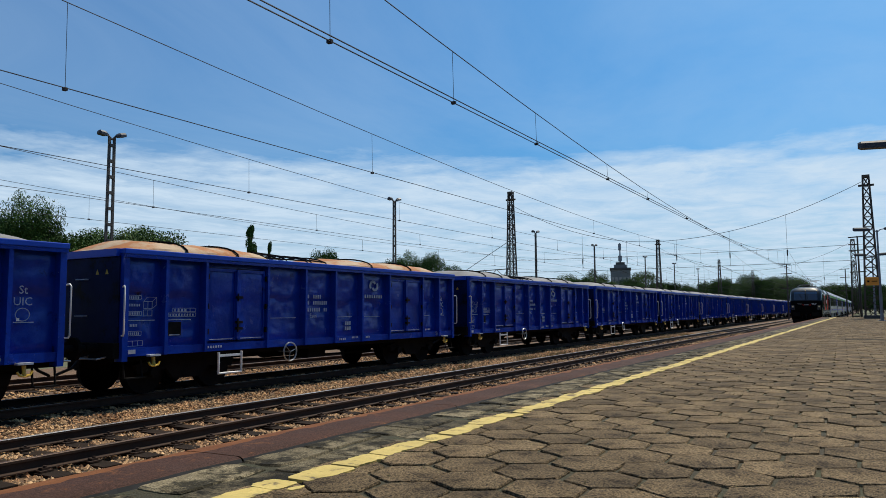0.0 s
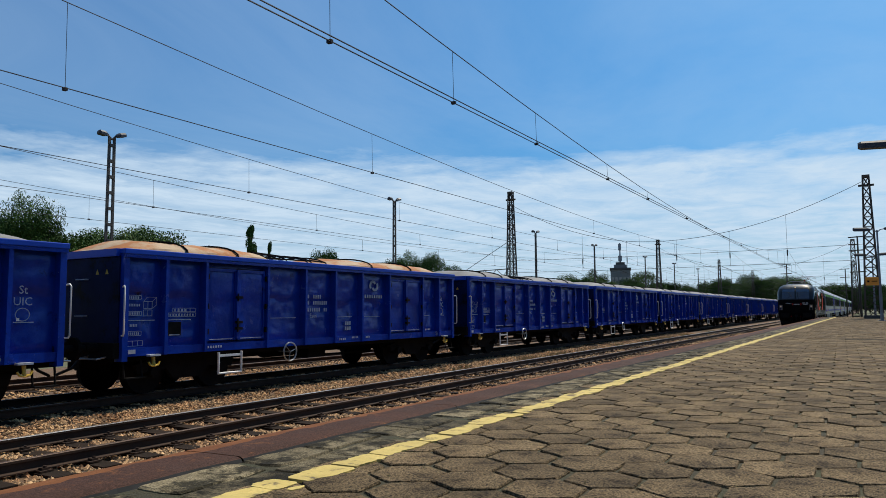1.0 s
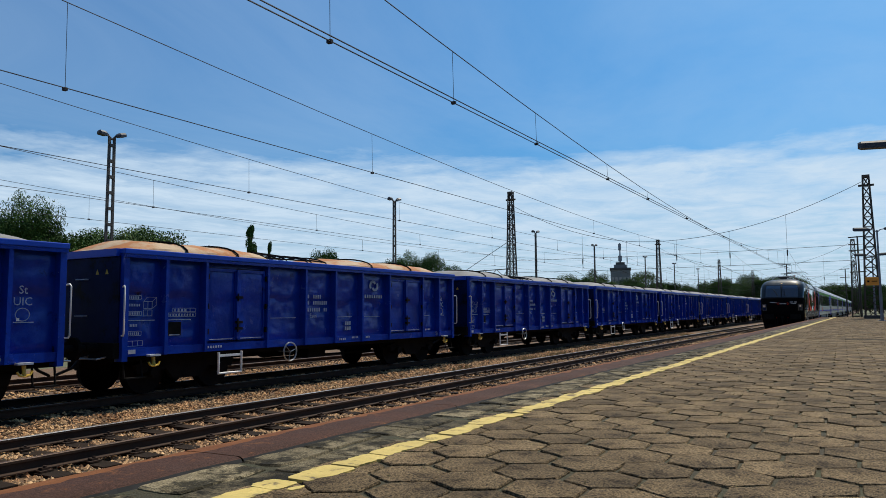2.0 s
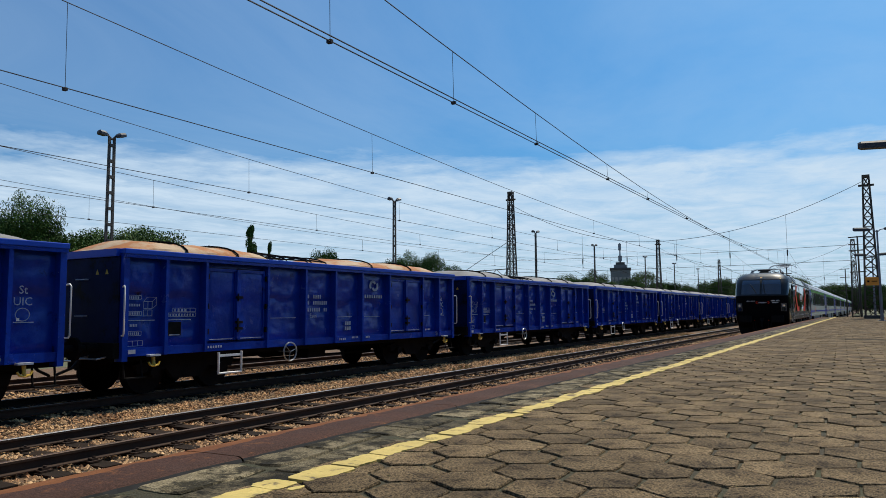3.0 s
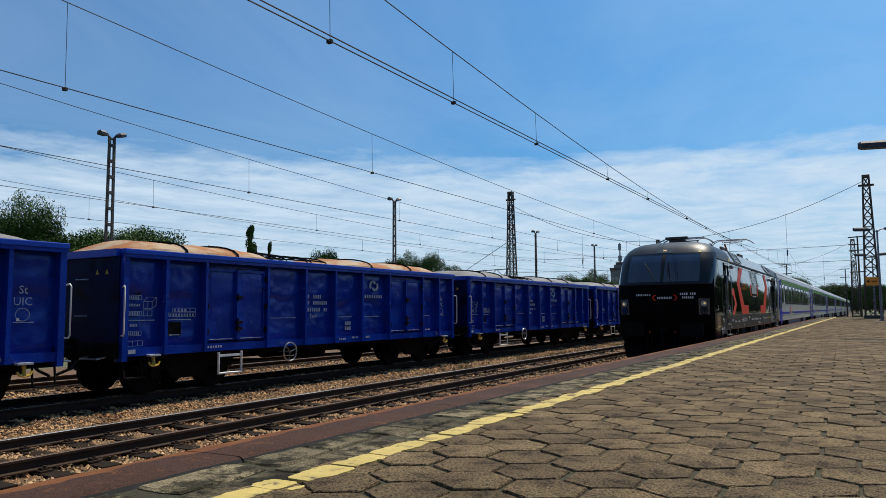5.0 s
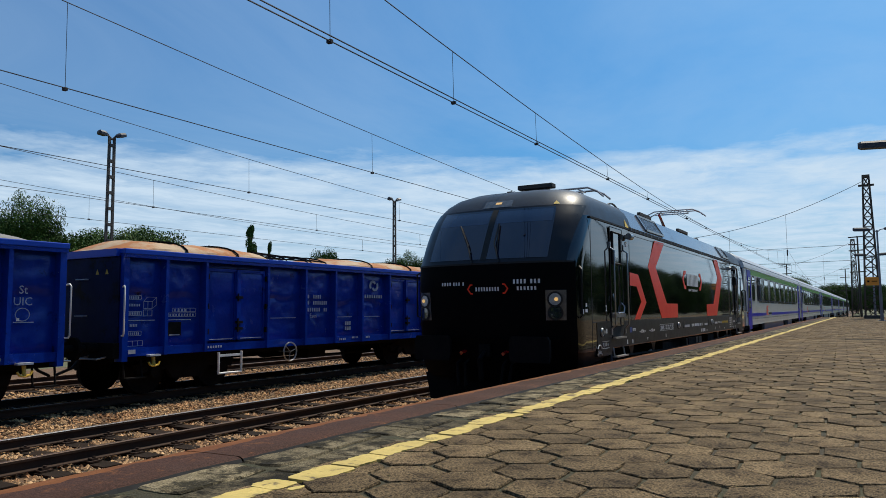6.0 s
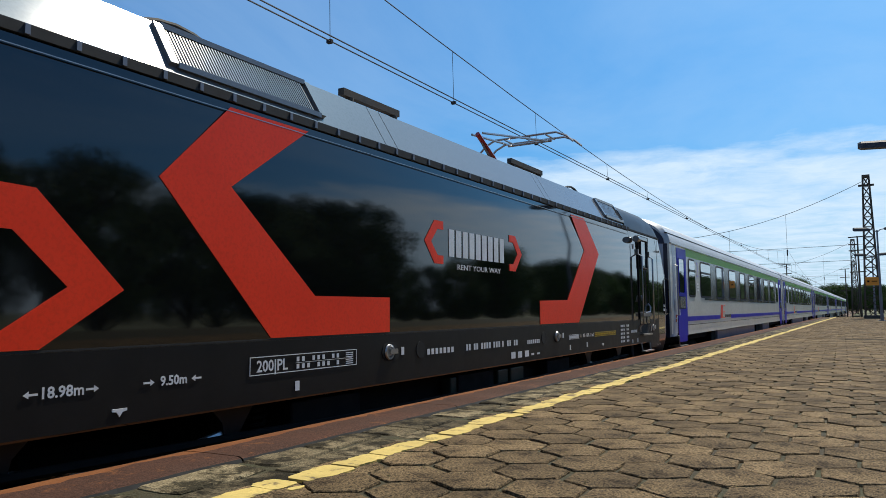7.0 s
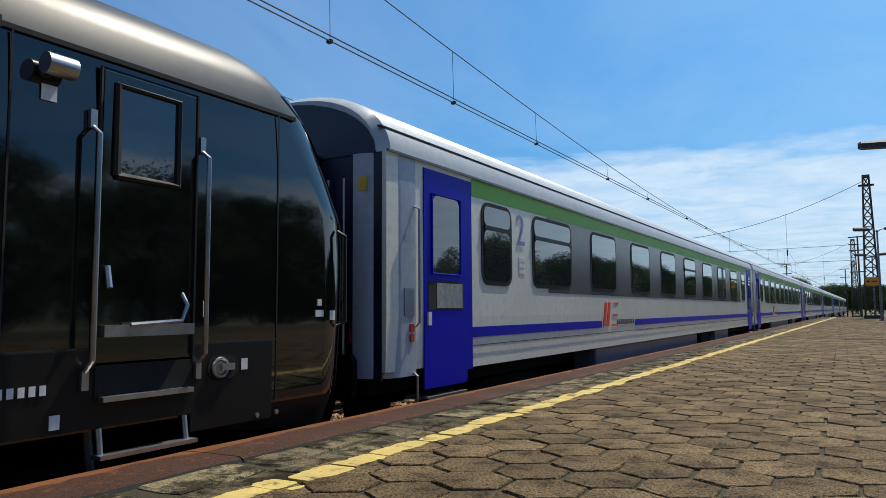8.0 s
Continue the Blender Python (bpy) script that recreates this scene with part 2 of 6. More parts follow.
# near black that paints shade into the platform crack, gaps and recesses
M["cab_dark"] = material("near black for gaps and painted shade", (0.003, 0.003, 0.003), 0.9)
M["galvanised"] = material("galvanised grey steel", (0.20, 0.22, 0.26), 0.5, metal=0.5, second=(0.15, 0.165, 0.2), scale=3)
M["lamp_dark"] = material("dark lamp housing", (0.025, 0.03, 0.045), 0.5, second=(0.018, 0.022, 0.034), scale=4)
M["lens_grey"] = material("grey reflector", (0.13, 0.13, 0.128), 0.2, second=(0.08, 0.08, 0.08), scale=14, coat=0.6)
M["grass"] = material("dry grass", (0.11, 0.12, 0.035), 0.9, second=(0.16, 0.13, 0.05), scale=0.8, per_island=0.4)
M["facade"] = material("grey facade", (0.16, 0.17, 0.18), 0.8, second=(0.12, 0.125, 0.13), scale=0.3)
M["lens_clear"] = material("lamp lens", (0.45, 0.46, 0.46), 0.12, second=(0.3, 0.31, 0.31), scale=18, coat=1.0)
M["rubber"] = material("black rubber", (0.012, 0.012, 0.012), 0.7)
M["red_lamp"] = material("red tail lamp", (0.45, 0.01, 0.01), 0.2, coat=1.0)
M["ep_yellow"] = material("yellow mark", (0.75, 0.50, 0.04), 0.5)
M["eu_blue"] = material("blue mark", (0.02, 0.07, 0.35), 0.4)


# ---- building blocks ----
class Geo:
    """Vertices and faces of one mesh."""

    def __init__(self):
        self.v, self.f = [], []

    def add(self, verts, faces):
        n = len(self.v)
        self.v += [tuple(p) for p in verts]
        self.f += [tuple(i + n for i in f) for f in faces]
        return self

    def box(self, x0, x1, y0, y1, z0, z1):
        v = [(x, y, z) for z in (z0, z1) for x, y in ((x0, y0), (x1, y0), (x1, y1), (x0, y1))]
        return self.add(v, [(3, 2, 1, 0), (4, 5, 6, 7), (0, 1, 5, 4), (1, 2, 6, 5), (2, 3, 7, 6), (3, 0, 4, 7)])

    def tube(self, a, b, r, n=8, r2=None):
        a, b = Vector(a), Vector(b)
        d = (b - a).normalized()
        u = d.orthogonal().normalized()
        w = d.cross(u)
        ring = [(math.cos(k * math.tau / n), math.sin(k * math.tau / n)) for k in range(n)]
        r2 = r if r2 is None else r2
        v = [a + r * (c * u + s * w) for c, s in ring] + [b + r2 * (c * u + s * w) for c, s in ring]
        f = [(k, (k + 1) % n, n + (k + 1) % n, n + k) for k in range(n)] + [tuple(range(n - 1, -1, -1)), tuple(range(n, 2 * n))]
        return self.add(v, f)

    def path(self, pts, r, n=8):
        """One bent tube through the points."""
        pts = [Vector(p) for p in pts]
        rings, u = [], None
        for k, p in enumerate(pts):
            d = (pts[min(k + 1, len(pts) - 1)] - pts[max(k - 1, 0)])
            if d.length < 1e-6:
                d = pts[k] - pts[k - 1]
            d.normalize()
            u = d.orthogonal() if u is None else u - d * u.dot(d)
            if u.length < 1e-6:
                u = d.orthogonal()
            u = u.normalized()
            w = d.cross(u)
            rings.append([p + r * (math.cos(q * math.tau / n) * u + math.sin(q * math.tau / n) * w) for q in range(n)])
        return self.loft(rings)

    def bar(self, a, b, w, h, up=(0, 0, 1)):
        """A flat bar from a to b, w wide and h thick along up."""
        a, b = Vector(a), Vector(b)
        d = (b - a).normalized()
        s = d.cross(Vector(up))
        s = (s if s.length > 1e-6 else d.orthogonal()).normalized()
        t = s.cross(d)
        v = [p + i * s * w / 2 + j * t * h / 2 for p in (a, b) for i, j in ((-1, -1), (1, -1), (1, 1), (-1, 1))]
        return self.add(v, [(3, 2, 1, 0), (4, 5, 6, 7), (0, 1, 5, 4), (1, 2, 6, 5), (2, 3, 7, 6), (3, 0, 4, 7)])

    def prism(self, outline, axis, lo, hi):
        """An outline of pairs, drawn along an axis: 'x' takes (y, z), 'y' (x, z), 'z' (x, y)."""
        def at(p, w):
            return {"x": (w, p[0], p[1]), "y": (p[0], w, p[1]), "z": (p[0], p[1], w)}[axis]
        n = len(outline)
        v = [at(p, lo) for p in outline] + [at(p, hi) for p in outline]
        return self.add(v, [tuple(range(n - 1, -1, -1)), tuple(range(n, 2 * n))] + [(k, (k + 1) % n, n + (k + 1) % n, n + k) for k in range(n)])

    def loft(self, rings, closed=True, caps=True):
        n = len(rings[0])
        v = [p for r in rings for p in r]
        f = []
        for j in range(len(rings) - 1):
            for k in range(n if closed else n - 1):
                f.append((j * n + k, j * n + (k + 1) % n, (j + 1) * n + (k + 1) % n, (j + 1) * n + k))
        if caps and closed:
            f += [tuple(range(n - 1, -1, -1)), tuple(range((len(rings) - 1) * n, len(rings) * n))]
        return self.add(v, f)

    def mesh(self, name, mat, smooth=False):
        me = bpy.data.meshes.new(name)
        me.from_pydata(self.v, [], self.f)
        bm = bmesh.new()
        bm.from_mesh(me)
        bmesh.ops.recalc_face_normals(bm, faces=bm.faces)
        bm.to_mesh(me)
        bm.free()
        if smooth:
            me.polygons.foreach_set("use_smooth", [True] * len(me.polygons))
            me.set_sharp_from_angle(angle=radians(38))
        me.materials.append(mat)
        return me


def thing(name, m, label, category, group="", kind=""):
    ob = new(name)
    ob.matrix_basis = m
    return tagged(ob, label, category, group, kind)


def part(name, geo, mat, parent, label="", smooth=False, bevel=0.0):
    ob = new(name, geo.mesh(name, mat, smooth) if isinstance(geo, Geo) else geo)
    ob.parent = parent
    if label:
        tagged(ob, label)
    if bevel:
        b = ob.modifiers.new("bevel", "BEVEL")
        b.width, b.segments, b.limit_method = bevel, 2, "ANGLE"
    return ob


def lettering(text, size, mat, parent, place, normal="x", bold=0.0, name="lettering", align="CENTER", stretch=1.0):
    """Raised characters in the built-in font; normal 'x': read from +x, '-y': read from -y, '-x', 'y'."""
    cu = bpy.data.curves.new("text", "FONT")
    cu.body, cu.size, cu.extrude, cu.offset, cu.align_x, cu.align_y = text, size, 0.001, bold, align, "CENTER"
    cu.resolution_u = 2
    tmp = new("text", cu)
    me = bpy.data.meshes.new_from_object(tmp.evaluated_get(bpy.context.evaluated_depsgraph_get()))
    bpy.data.objects.remove(tmp)
    bpy.data.curves.remove(cu)
    turn = {"x": pose(0, 0, 0, 90, 0, 90), "-y": pose(0, 0, 0, 90, 0, 0), "-x": pose(0, 0, 0, 90, 0, -90), "y": pose(0, 0, 0, 90, 0, 180)}[normal]
    me.transform(Matrix.Translation(place) @ turn @ Matrix.Diagonal((stretch, 1, 1, 1)))
    me.materials.clear()
    me.materials.append(mat)
    return part(name, me, mat, parent)


def plate_bars(geo, x, y0, y1, z0, z1, n, gap=0.5, depth=0.003):
    """n upright bars in a row, for writing that is not spelt out, on a plane that faces +x."""
    w = (y1 - y0) / n
    for k in range(n):
        geo.box(x, x + depth, y0 + k * w, y0 + (k + 1 - gap) * w, z0, z1)
    return geo


# ---- ground ----
def make_ground():
    g = Geo()
    g.add([(-1500, -300, GROUND - 0.25), (1500, -300, GROUND - 0.25), (1500, 3000, GROUND - 0.25), (-1500, 3000, GROUND - 0.25)], [(0, 1, 2, 3)])
    ob = new("ground", g.mesh("ground", M["earth"]))
    tagged(ob, "dry earth with weeds beside the tracks", "ground", kind="structure")
    # one broad ballast bed under the tracks, uneven
    g = Geo()
    xs = [-26.0 + 0.5 * k for k in range(46)]
    ys = [-12 + 0.5 * k for k in range(120)] + [48 + 4.0 * k for k in range(110)]
    v = []
    for y in ys:
        for x in xs:
            tall = 0.0
            for c in (TRACK_1, TRACK_2, TRACK_3, TRACK_4, TRACK_5):
                tall = max(tall, 1.0 - max(0.0, abs(x - c) - 1.35) / 0.8)
            v.append((x, y, GROUND - 0.13 + 0.125 * tall + 0.035 * noise.noise((x * 1.3, y * 1.3, 0))))
    n = len(xs)
    f = [(j * n + i, j * n + i + 1, (j + 1) * n + i + 1, (j + 1) * n + i) for j in range(len(ys) - 1) for i in range(n - 1)]
    g.add(v, f)
    ob = new("ballast_bed", g.mesh("ballast_bed", M["ballast"], True))
    tagged(ob, "brown crushed stone ballast under the rail tracks", "ballast", kind="structure")


make_ground()


def stone_shapes(rng, count=8):
    """A few angular lumps to scatter."""
    out = []
    for _ in range(count):
        pts = []
        for x, y, z in ((1, 0, 0), (-1, 0, 0), (0, 1, 0), (0, -1, 0), (0, 0, 1), (0, 0, -1)):
            s = rng.uniform(0.65, 1.15)
            pts.append(Vector((x * s + rng.uniform(-.3, .3), y * s + rng.uniform(-.3, .3), z * s * 0.75 + rng.uniform(-.2, .2))))
        out.append(pts)
    return out


OCTA = [(0, 2, 4), (2, 1, 4), (1, 3, 4), (3, 0, 4), (2, 0, 5), (1, 2, 5), (3, 1, 5), (0, 3, 5)]


def make_stones():
    rng = random.Random(4)
    shapes = stone_shapes(rng)
    v, f = [], []

    def scatter(x0, x1, y0, y1, per_m2, size):
        for _ in range(int((x1 - x0) * (y1 - y0) * per_m2)):
            x, y = rng.uniform(x0, x1), rng.uniform(y0, y1)
            over = min(abs(x - c) for c in (TRACK_1, TRACK_2, TRACK_3, TRACK_4)) < 1.25 and abs((y + 8.0 + .31) % .62 - .31) < .115
            if over and rng.random() < .66:
                continue
            tall = max(1.0 - max(0.0, abs(x - c) - 1.35) / 0.8 for c in (TRACK_1, TRACK_2, TRACK_3, TRACK_4))
            z = GROUND - 0.13 + 0.125 * max(0, tall) + 0.035 * noise.noise((x * 1.3, y * 1.3, 0))
            s = size * rng.uniform(0.55, 1.3)
            a = rng.uniform(0, math.tau)
            ca, sa = math.cos(a) * s, math.sin(a) * s
            n = len(v)
            for p in rng.choice(shapes):
                v.append((x + p.x * ca - p.y * sa, y + p.x * sa + p.y * ca, z + p.z * s + s * 0.25))
            f.extend(tuple(i + n for i in t) for t in OCTA)

    scatter(-12.6, -7.3, 3.5, 16, 420, 0.034)
    scatter(-12.9, -7.3, 16, 30, 240, 0.040)
    scatter(-13.5, -7.3, 30, 60, 90, 0.05)
    scatter(-18.5, -12.6, 5, 30, 120, 0.045)
    scatter(-22.5, -18.5, 6, 26, 60, 0.05)
    me = bpy.data.meshes.new("ballast_stones")
    me.from_pydata(v, [], f)
    me.materials.append(M["stone"])
    tagged(new("ballast_stones", me), "loose brown and tan crushed stones", "ballast", kind="stuff")


# ---- tracks ----
def make_track(name, x, y0, y1, head, detailed):
    t = thing(name, pose(x, 0, RAIL_Z), "rusty steel rails on dark wooden sleepers", "railway track", "tracks", "structure")
    prof = [(-.072, -.150), (.072, -.150), (.072, -.138), (.012, -.124), (.010, -.042), (.034, -.033), (.034, -.004), (-.034, -.004), (-.034, -.033), (-.010, -.042), (-.012, -.124), (-.072, -.138)]
    for s in (-1, 1):
        g = Geo().prism([(px + s * 0.7535, pz) for px, pz in prof], "y", y0, y1)
        r = part("rail", g, M["rail"], t, "rusty steel rail")
        part("rail_head", Geo().prism([(s * .7535 + a, b) for a, b in ((-.034, -.006), (.034, -.006), (.030, 0.0), (-.030, 0.0))], "y", y0, y1), M[head[0 if s < 0 else 1]], r, "worn running surface")
    rng = random.Random(int(-x * 10))
    shared, plate = None, None
    y = max(y0, -8.0)
    while y < min(y1, 75):
        if shared is None:
            sg = Geo().box(-1.25, 1.25, -.125, .125, -.30, -.168)
            shared = sg.mesh("sleeper", M["sleeper"])
            pg = Geo()
            for s in (-1, 1):
                pg.box(s * .7535 - .17, s * .7535 + .17, -.08, .08, -.169, -.150)
                for q in (-1, 1):
                    pg.tube((s * .7535 + q * .115, 0, -.155), (s * .7535 + q * .115, 0, -.10), .022, 6)
                    pg.box(s * .7535 + q * .10 - .04, s * .7535 + q * .10 + .04, -.045, .045, -.150, -.122)
            plate = pg.mesh("rail_fastening", M["rail"])
        sl = part("sleeper", shared, None, t)
        sl.location = (rng.uniform(-.03, .03), y + rng.uniform(-.02, .02), rng.uniform(-.012, .0))
        if detailed and y < 45:
            part("rail_fastening", plate, None, t).location = (0, y, 0)
        y += 0.62
    return t


make_track("track_1", TRACK_1, -40, 600, ("rail_top", "rail_top"), False)
make_track("track_2", TRACK_2, -40, 600, ("rail_top", "rail_dull"), True)
make_track("track_3", TRACK_3, -40, 600, ("rail_dull", "rail_dull"), False)
make_track("track_4", TRACK_4, -40, 600, ("rail_dull", "rail_dull"), False)


# ---- open wagons ----
POSTS = (0.0, 1.2, 2.55, 4.42, 5.45)
HALF = 6.44


def make_bogie(parent, y):
    b = part("bogie", Geo().box(-1.02, 1.02, y - 0.2, y + 0.2, .45, .72), M["under"], parent, "black steel bogie")
    for s in (-1, 1):
        fr = Geo().prism([(y - 1.3, .62), (y - 1.25, .44), (y - .55, .50), (y - .35, .28), (y + .35, .28), (y + .55, .50), (y + 1.25, .44), (y + 1.3, .62), (y + .7, .80), (y - .7, .80)], "x", s * 1.0 - .06, s * 1.0 + .06)
        part("side_frame", fr, M["under"], b)
        for d in (-.9, .9):
            w = Geo().tube((s * .70, y + d, .46), (s * .83, y + d, .46), .46, 20).tube((s * .66, y + d, .46), (s * .70, y + d, .46), .49, 20)
            w.tube((s * .83, y + d, .46), (s * 1.16, y + d, .46), .11, 10)
            part("wheel", w, M["under"], b, smooth=True)


def make_buffer(parent, x, y, s, z=1.06, mat="under"):
    g = Geo().tube((x, y, z), (x, y + s * .40, z), .10, 12).tube((x, y + s * .40, z), (x, y + s * .60, z), .075, 12)
    g.tube((x, y + s * .58, z), (x, y + s * .62, z), .225, 18)
    return part("buffer", g, M[mat], parent, smooth=True)


def dent(y, z, s):
    """How far a side sheet stands out: flat above, pushed in and leaning out again below."""
    top = 2.05 + .34 * noise.noise((y * 1.1, s * 2.0, 4.0))
    u = top - z
    p = .015 if u <= 0 else .015 - .050 * min(1, u / .10) + .060 * max(0, u - .10)
    crease = max(0.0, 1 - 5.5 * abs(noise.noise((y * 2.3, z * 2.6, s * 5))))
    return 1.2 * p + .022 * noise.noise((y * 1.7, z * 1.9, s * 3)) + .020 * noise.noise((y * 4.6, z * 4.1, s * 7)) + .010 * noise.noise((y * 9, z * 8, s)) + .012 * crease


def make_wagon():
    w = thing("open_wagon", pose(0, 0, 0), "blue open freight wagon with covered load on the rails", "freight wagon", "wagons of the freight train")
    ztop, zb = 2.93, 0.83
    body = part("body", Geo().box(-1.22, 1.22, -HALF + .03, HALF - .03, 1.05, ztop - .12), M["blue"], w, "dark blue dented steel sides")
    # side sheets, slightly bulged between the posts
    for s in (-1, 1):
        rows = []
        ys = [-HALF + .04 + (2 * HALF - .08) * k / 192 for k in range(193)]
        zs = [zb + .16 + (ztop - .32 - zb) * k / 28 for k in range(29)]
        for z in zs:
            ring = []
            for y in ys:
                near = min(abs(abs(y) - q) for q in POSTS + (HALF,))
                d = min(1, near / .22) * min(1, 4 * math.sin(math.pi * (z - zs[0]) / (zs[-1] - zs[0]))) * dent(y, z, s)
                ring.append((s * (1.335 + min(.052, d)), y, z))
            rows.append(ring)
        part("side_sheet", Geo().loft(rows, closed=False), M["blue"], body, smooth=True)
        part("side_sill", Geo().box(s * 1.30, s * 1.475, -HALF, HALF, zb, zb + .17), M["blue"], body)
        part("top_rim", Geo().box(s * 1.36, s * 1.56, -HALF - .02, HALF + .02, ztop - .105, ztop), M["blue_rim"], body, "bright blue top rim", bevel=.015)
        part("rim_web", Geo().box(*sorted((s * 1.30, s * 1.545)), -HALF, HALF, ztop - .17, ztop - .108), M["blue"], body)
        for q in POSTS:
            for y in ({q, -q}):
                wd = .038 if q not in (2.55, 4.42) else .032
                part("post", Geo().prism([(s * 1.30, zb), (s * 1.53, zb), (s * 1.535, ztop - .16), (s * 1.30, ztop - .16)], "y", y - wd, y + wd), M["blue"], body)
        for e in (-1, 1):
            part("corner_post", Geo().box(s * 1.28, s * 1.51, e * (HALF - .06) - .06, e * (HALF - .06) + .06, zb - .09, ztop - .15), M["blue"], body)
            # a pair of door leaves
            c = e * 3.485
            for lf in (-1, 1):
                y0, y1 = sorted((c + lf * .03, c + lf * .87))
                # black sheet behind the leaf paints the shade in the gaps round it
                part("door_gap", Geo().box(*sorted((s * 1.394, s * 1.402)), y0 - .022, y1 + .022, zb + .20, ztop - .26), M["cab_dark"], w)
                leaf = part("door", Geo().box(s * 1.38, s * 1.402, y0, y1, zb + .22, ztop - .28), M["blue"], w, "blue double door leaf", bevel=.01)
                sheet = []
                for kz in range(15):
                    z = zb + .25 + (ztop - .56 - zb) * kz / 14
                    sheet.append([(s * (1.432 + (.45 * dent(y0 + .84 * ky / 12, z, s + .5) if 0 < ky < 12 and 0 < kz < 14 else -.012)), y0 + .84 * ky / 12, z) for ky in range(13)])
                part("door_sheet", Geo().loft(sheet, closed=False), M["blue"], leaf, smooth=True)
                part("door_frame", Geo().box(s * 1.40, s * 1.462, y0, y0 + .05, zb + .22, ztop - .28).box(s * 1.40, s * 1.462, y1 - .05, y1, zb + .22, ztop - .28)
                     .box(s * 1.40, s * 1.462, y0 + .05, y1 - .05, ztop - .35, ztop - .28).box(s * 1.40, s * 1.462, y0 + .05, y1 - .05, zb + .22, zb + .29), M["blue"], leaf)
                part("sill_mark", Geo().box(s * 1.463, s * 1.466, y0 + .08, y1 - .10, zb + .245, zb + .262), M["white_mark"], leaf, "white line")
            lk = Geo().box(s * 1.39, s * 1.52, c - .055, c + .055, zb + .25, ztop - .30)
            part("door_lock", lk, M["blue"], w)
            for zz in (1.28, 1.42, 1.98):
                part("lock_fitting", Geo().box(s * 1.50, s * 1.56, c - .09, c + .09, zz, zz + .06).tube((s * 1.55, c - .05, zz - .05), (s * 1.55, c - .05, zz + .12), .02, 6), M["under"], w, "dark lock fitting")
            for q in (2.62, 4.36):
                for zz in (1.2, 1.75, 2.4):
                    part("hinge", Geo().tube((s * 1.50, e * q, zz), (s * 1.50, e * q, zz + .12), .028, 8), M["under"], w)
            # hook and its plate
            hy = e * 5.74
            hk = Geo().path([(s * 1.52, hy, .80), (s * 1.53, hy, .68), (s * 1.55, hy, .64)], .035, 8)
            hk.path([(s * 1.55, hy - .13, .70), (s * 1.56, hy - .09, .64), (s * 1.56, hy, .62), (s * 1.56, hy + .09, .64), (s * 1.55, hy + .13, .70)], .022, 6)
            part("rope_hook", hk, M["hook"], w, "yellow rope hook", smooth=True)
            part("hook_plate", Geo().box(s * 1.48, s * 1.60, hy - .14, hy + .12, .815, .85), M["white_mark"], w)
            # grab handles at the corners
            xx, yy = s * 1.60, e * (HALF - .02)
            part("grab_handle", Geo().path([(s * 1.48, yy + e * .02, 2.18), (xx - s * .03, yy + e * .05, 2.20), (xx, yy + e * .06, 2.16), (xx, yy + e * .06, 1.28), (xx - s * .03, yy + e * .05, 1.24), (s * 1.48, yy + e * .02, 1.24)], .016, 6), M["white"], w, "white grab handle", smooth=True)
        # white step frame, hand wheel
        if s > 0:
            st = Geo().path([(1.55, -4.08, .80), (1.55, -4.08, .34), (1.55, -3.42, .34), (1.55, -3.42, .80)], .028, 6).box(1.53, 1.57, -4.08, -3.42, .70, .75)
            part("step", st, M["white"], w, "white step frame")
            hw = Geo()
            ring = [(1.58, -1.84 + .225 * math.cos(a * math.tau / 24), .70 + .225 * math.sin(a * math.tau / 24)) for a in range(25)]
            hw.path(ring, .018, 6)
            for a in (0.3, 2.4, 4.5):
                hw.tube((1.58, -1.84, .70), (1.58, -1.84 + .22 * math.cos(a), .70 + .22 * math.sin(a)), .012, 5)
            hw.tube((1.2, -1.84, .70), (1.60, -1.84, .70), .02, 6)
            part("hand_wheel", hw, M["steel"], w, "grey brake hand wheel", smooth=True)
    # ends
    for e in (-1, 1):
        # end walls and posts carry the gap's shade in their colour
        part("end_wall", Geo().box(-1.40, 1.40, e * HALF - .03, e * HALF + .03, .95, ztop - .14), M["blue_end_shaded"], body, "dark blue end wall with grime and painted shade")
        part("end_rim", Geo().box(-1.38, 1.38, e * HALF - .09, e * HALF + .05, ztop - .15, ztop), M["blue_rim"], body)
        for x in (.72, 1.02):
            part("warning_sign", Geo().prism([(x - .05, 2.44), (x + .05, 2.44), (x, 2.54)], "y", *sorted((e * (HALF + .032), e * (HALF + .04)))), M["hook"], w, "small yellow warning triangle")
        for z in (2.35, 1.62):
            part("end_rung", Geo().path([(.1, e * (HALF + .02), z), (.1, e * (HALF + .09), z), (.42, e * (HALF + .09), z), (.42, e * (HALF + .02), z)], .014, 6), M["white_mark"], w)
        for x in (-.5, .5):
            part("end_post", Geo().box(x - .06, x + .06, e * HALF - .02, e * HALF + .11, .85, ztop - .16), M["blue_end_shaded"], body)
        part("end_beam", Geo().box(-1.42, 1.42, e * HALF - .12, e * HALF + .06, .80, 1.10), M["under"], w)
        for x in (-.875, .875):
            make_buffer(w, x, e * (HALF - .03), e, 1.0)
        part("coupling_hose", Geo().path([(.3, e * HALF, .85), (.32, e * (HALF + .25), .60), (.22, e * (HALF + .52), .48)], .03, 6), M["rubber"], w)
        part("shunter_handle", Geo().path([(1.2, e * HALF, .85), (1.2, e * (HALF + .32), .80), (.65, e * (HALF + .32), .80), (.65, e * HALF, .85)], .018, 6), M["steel"], w)
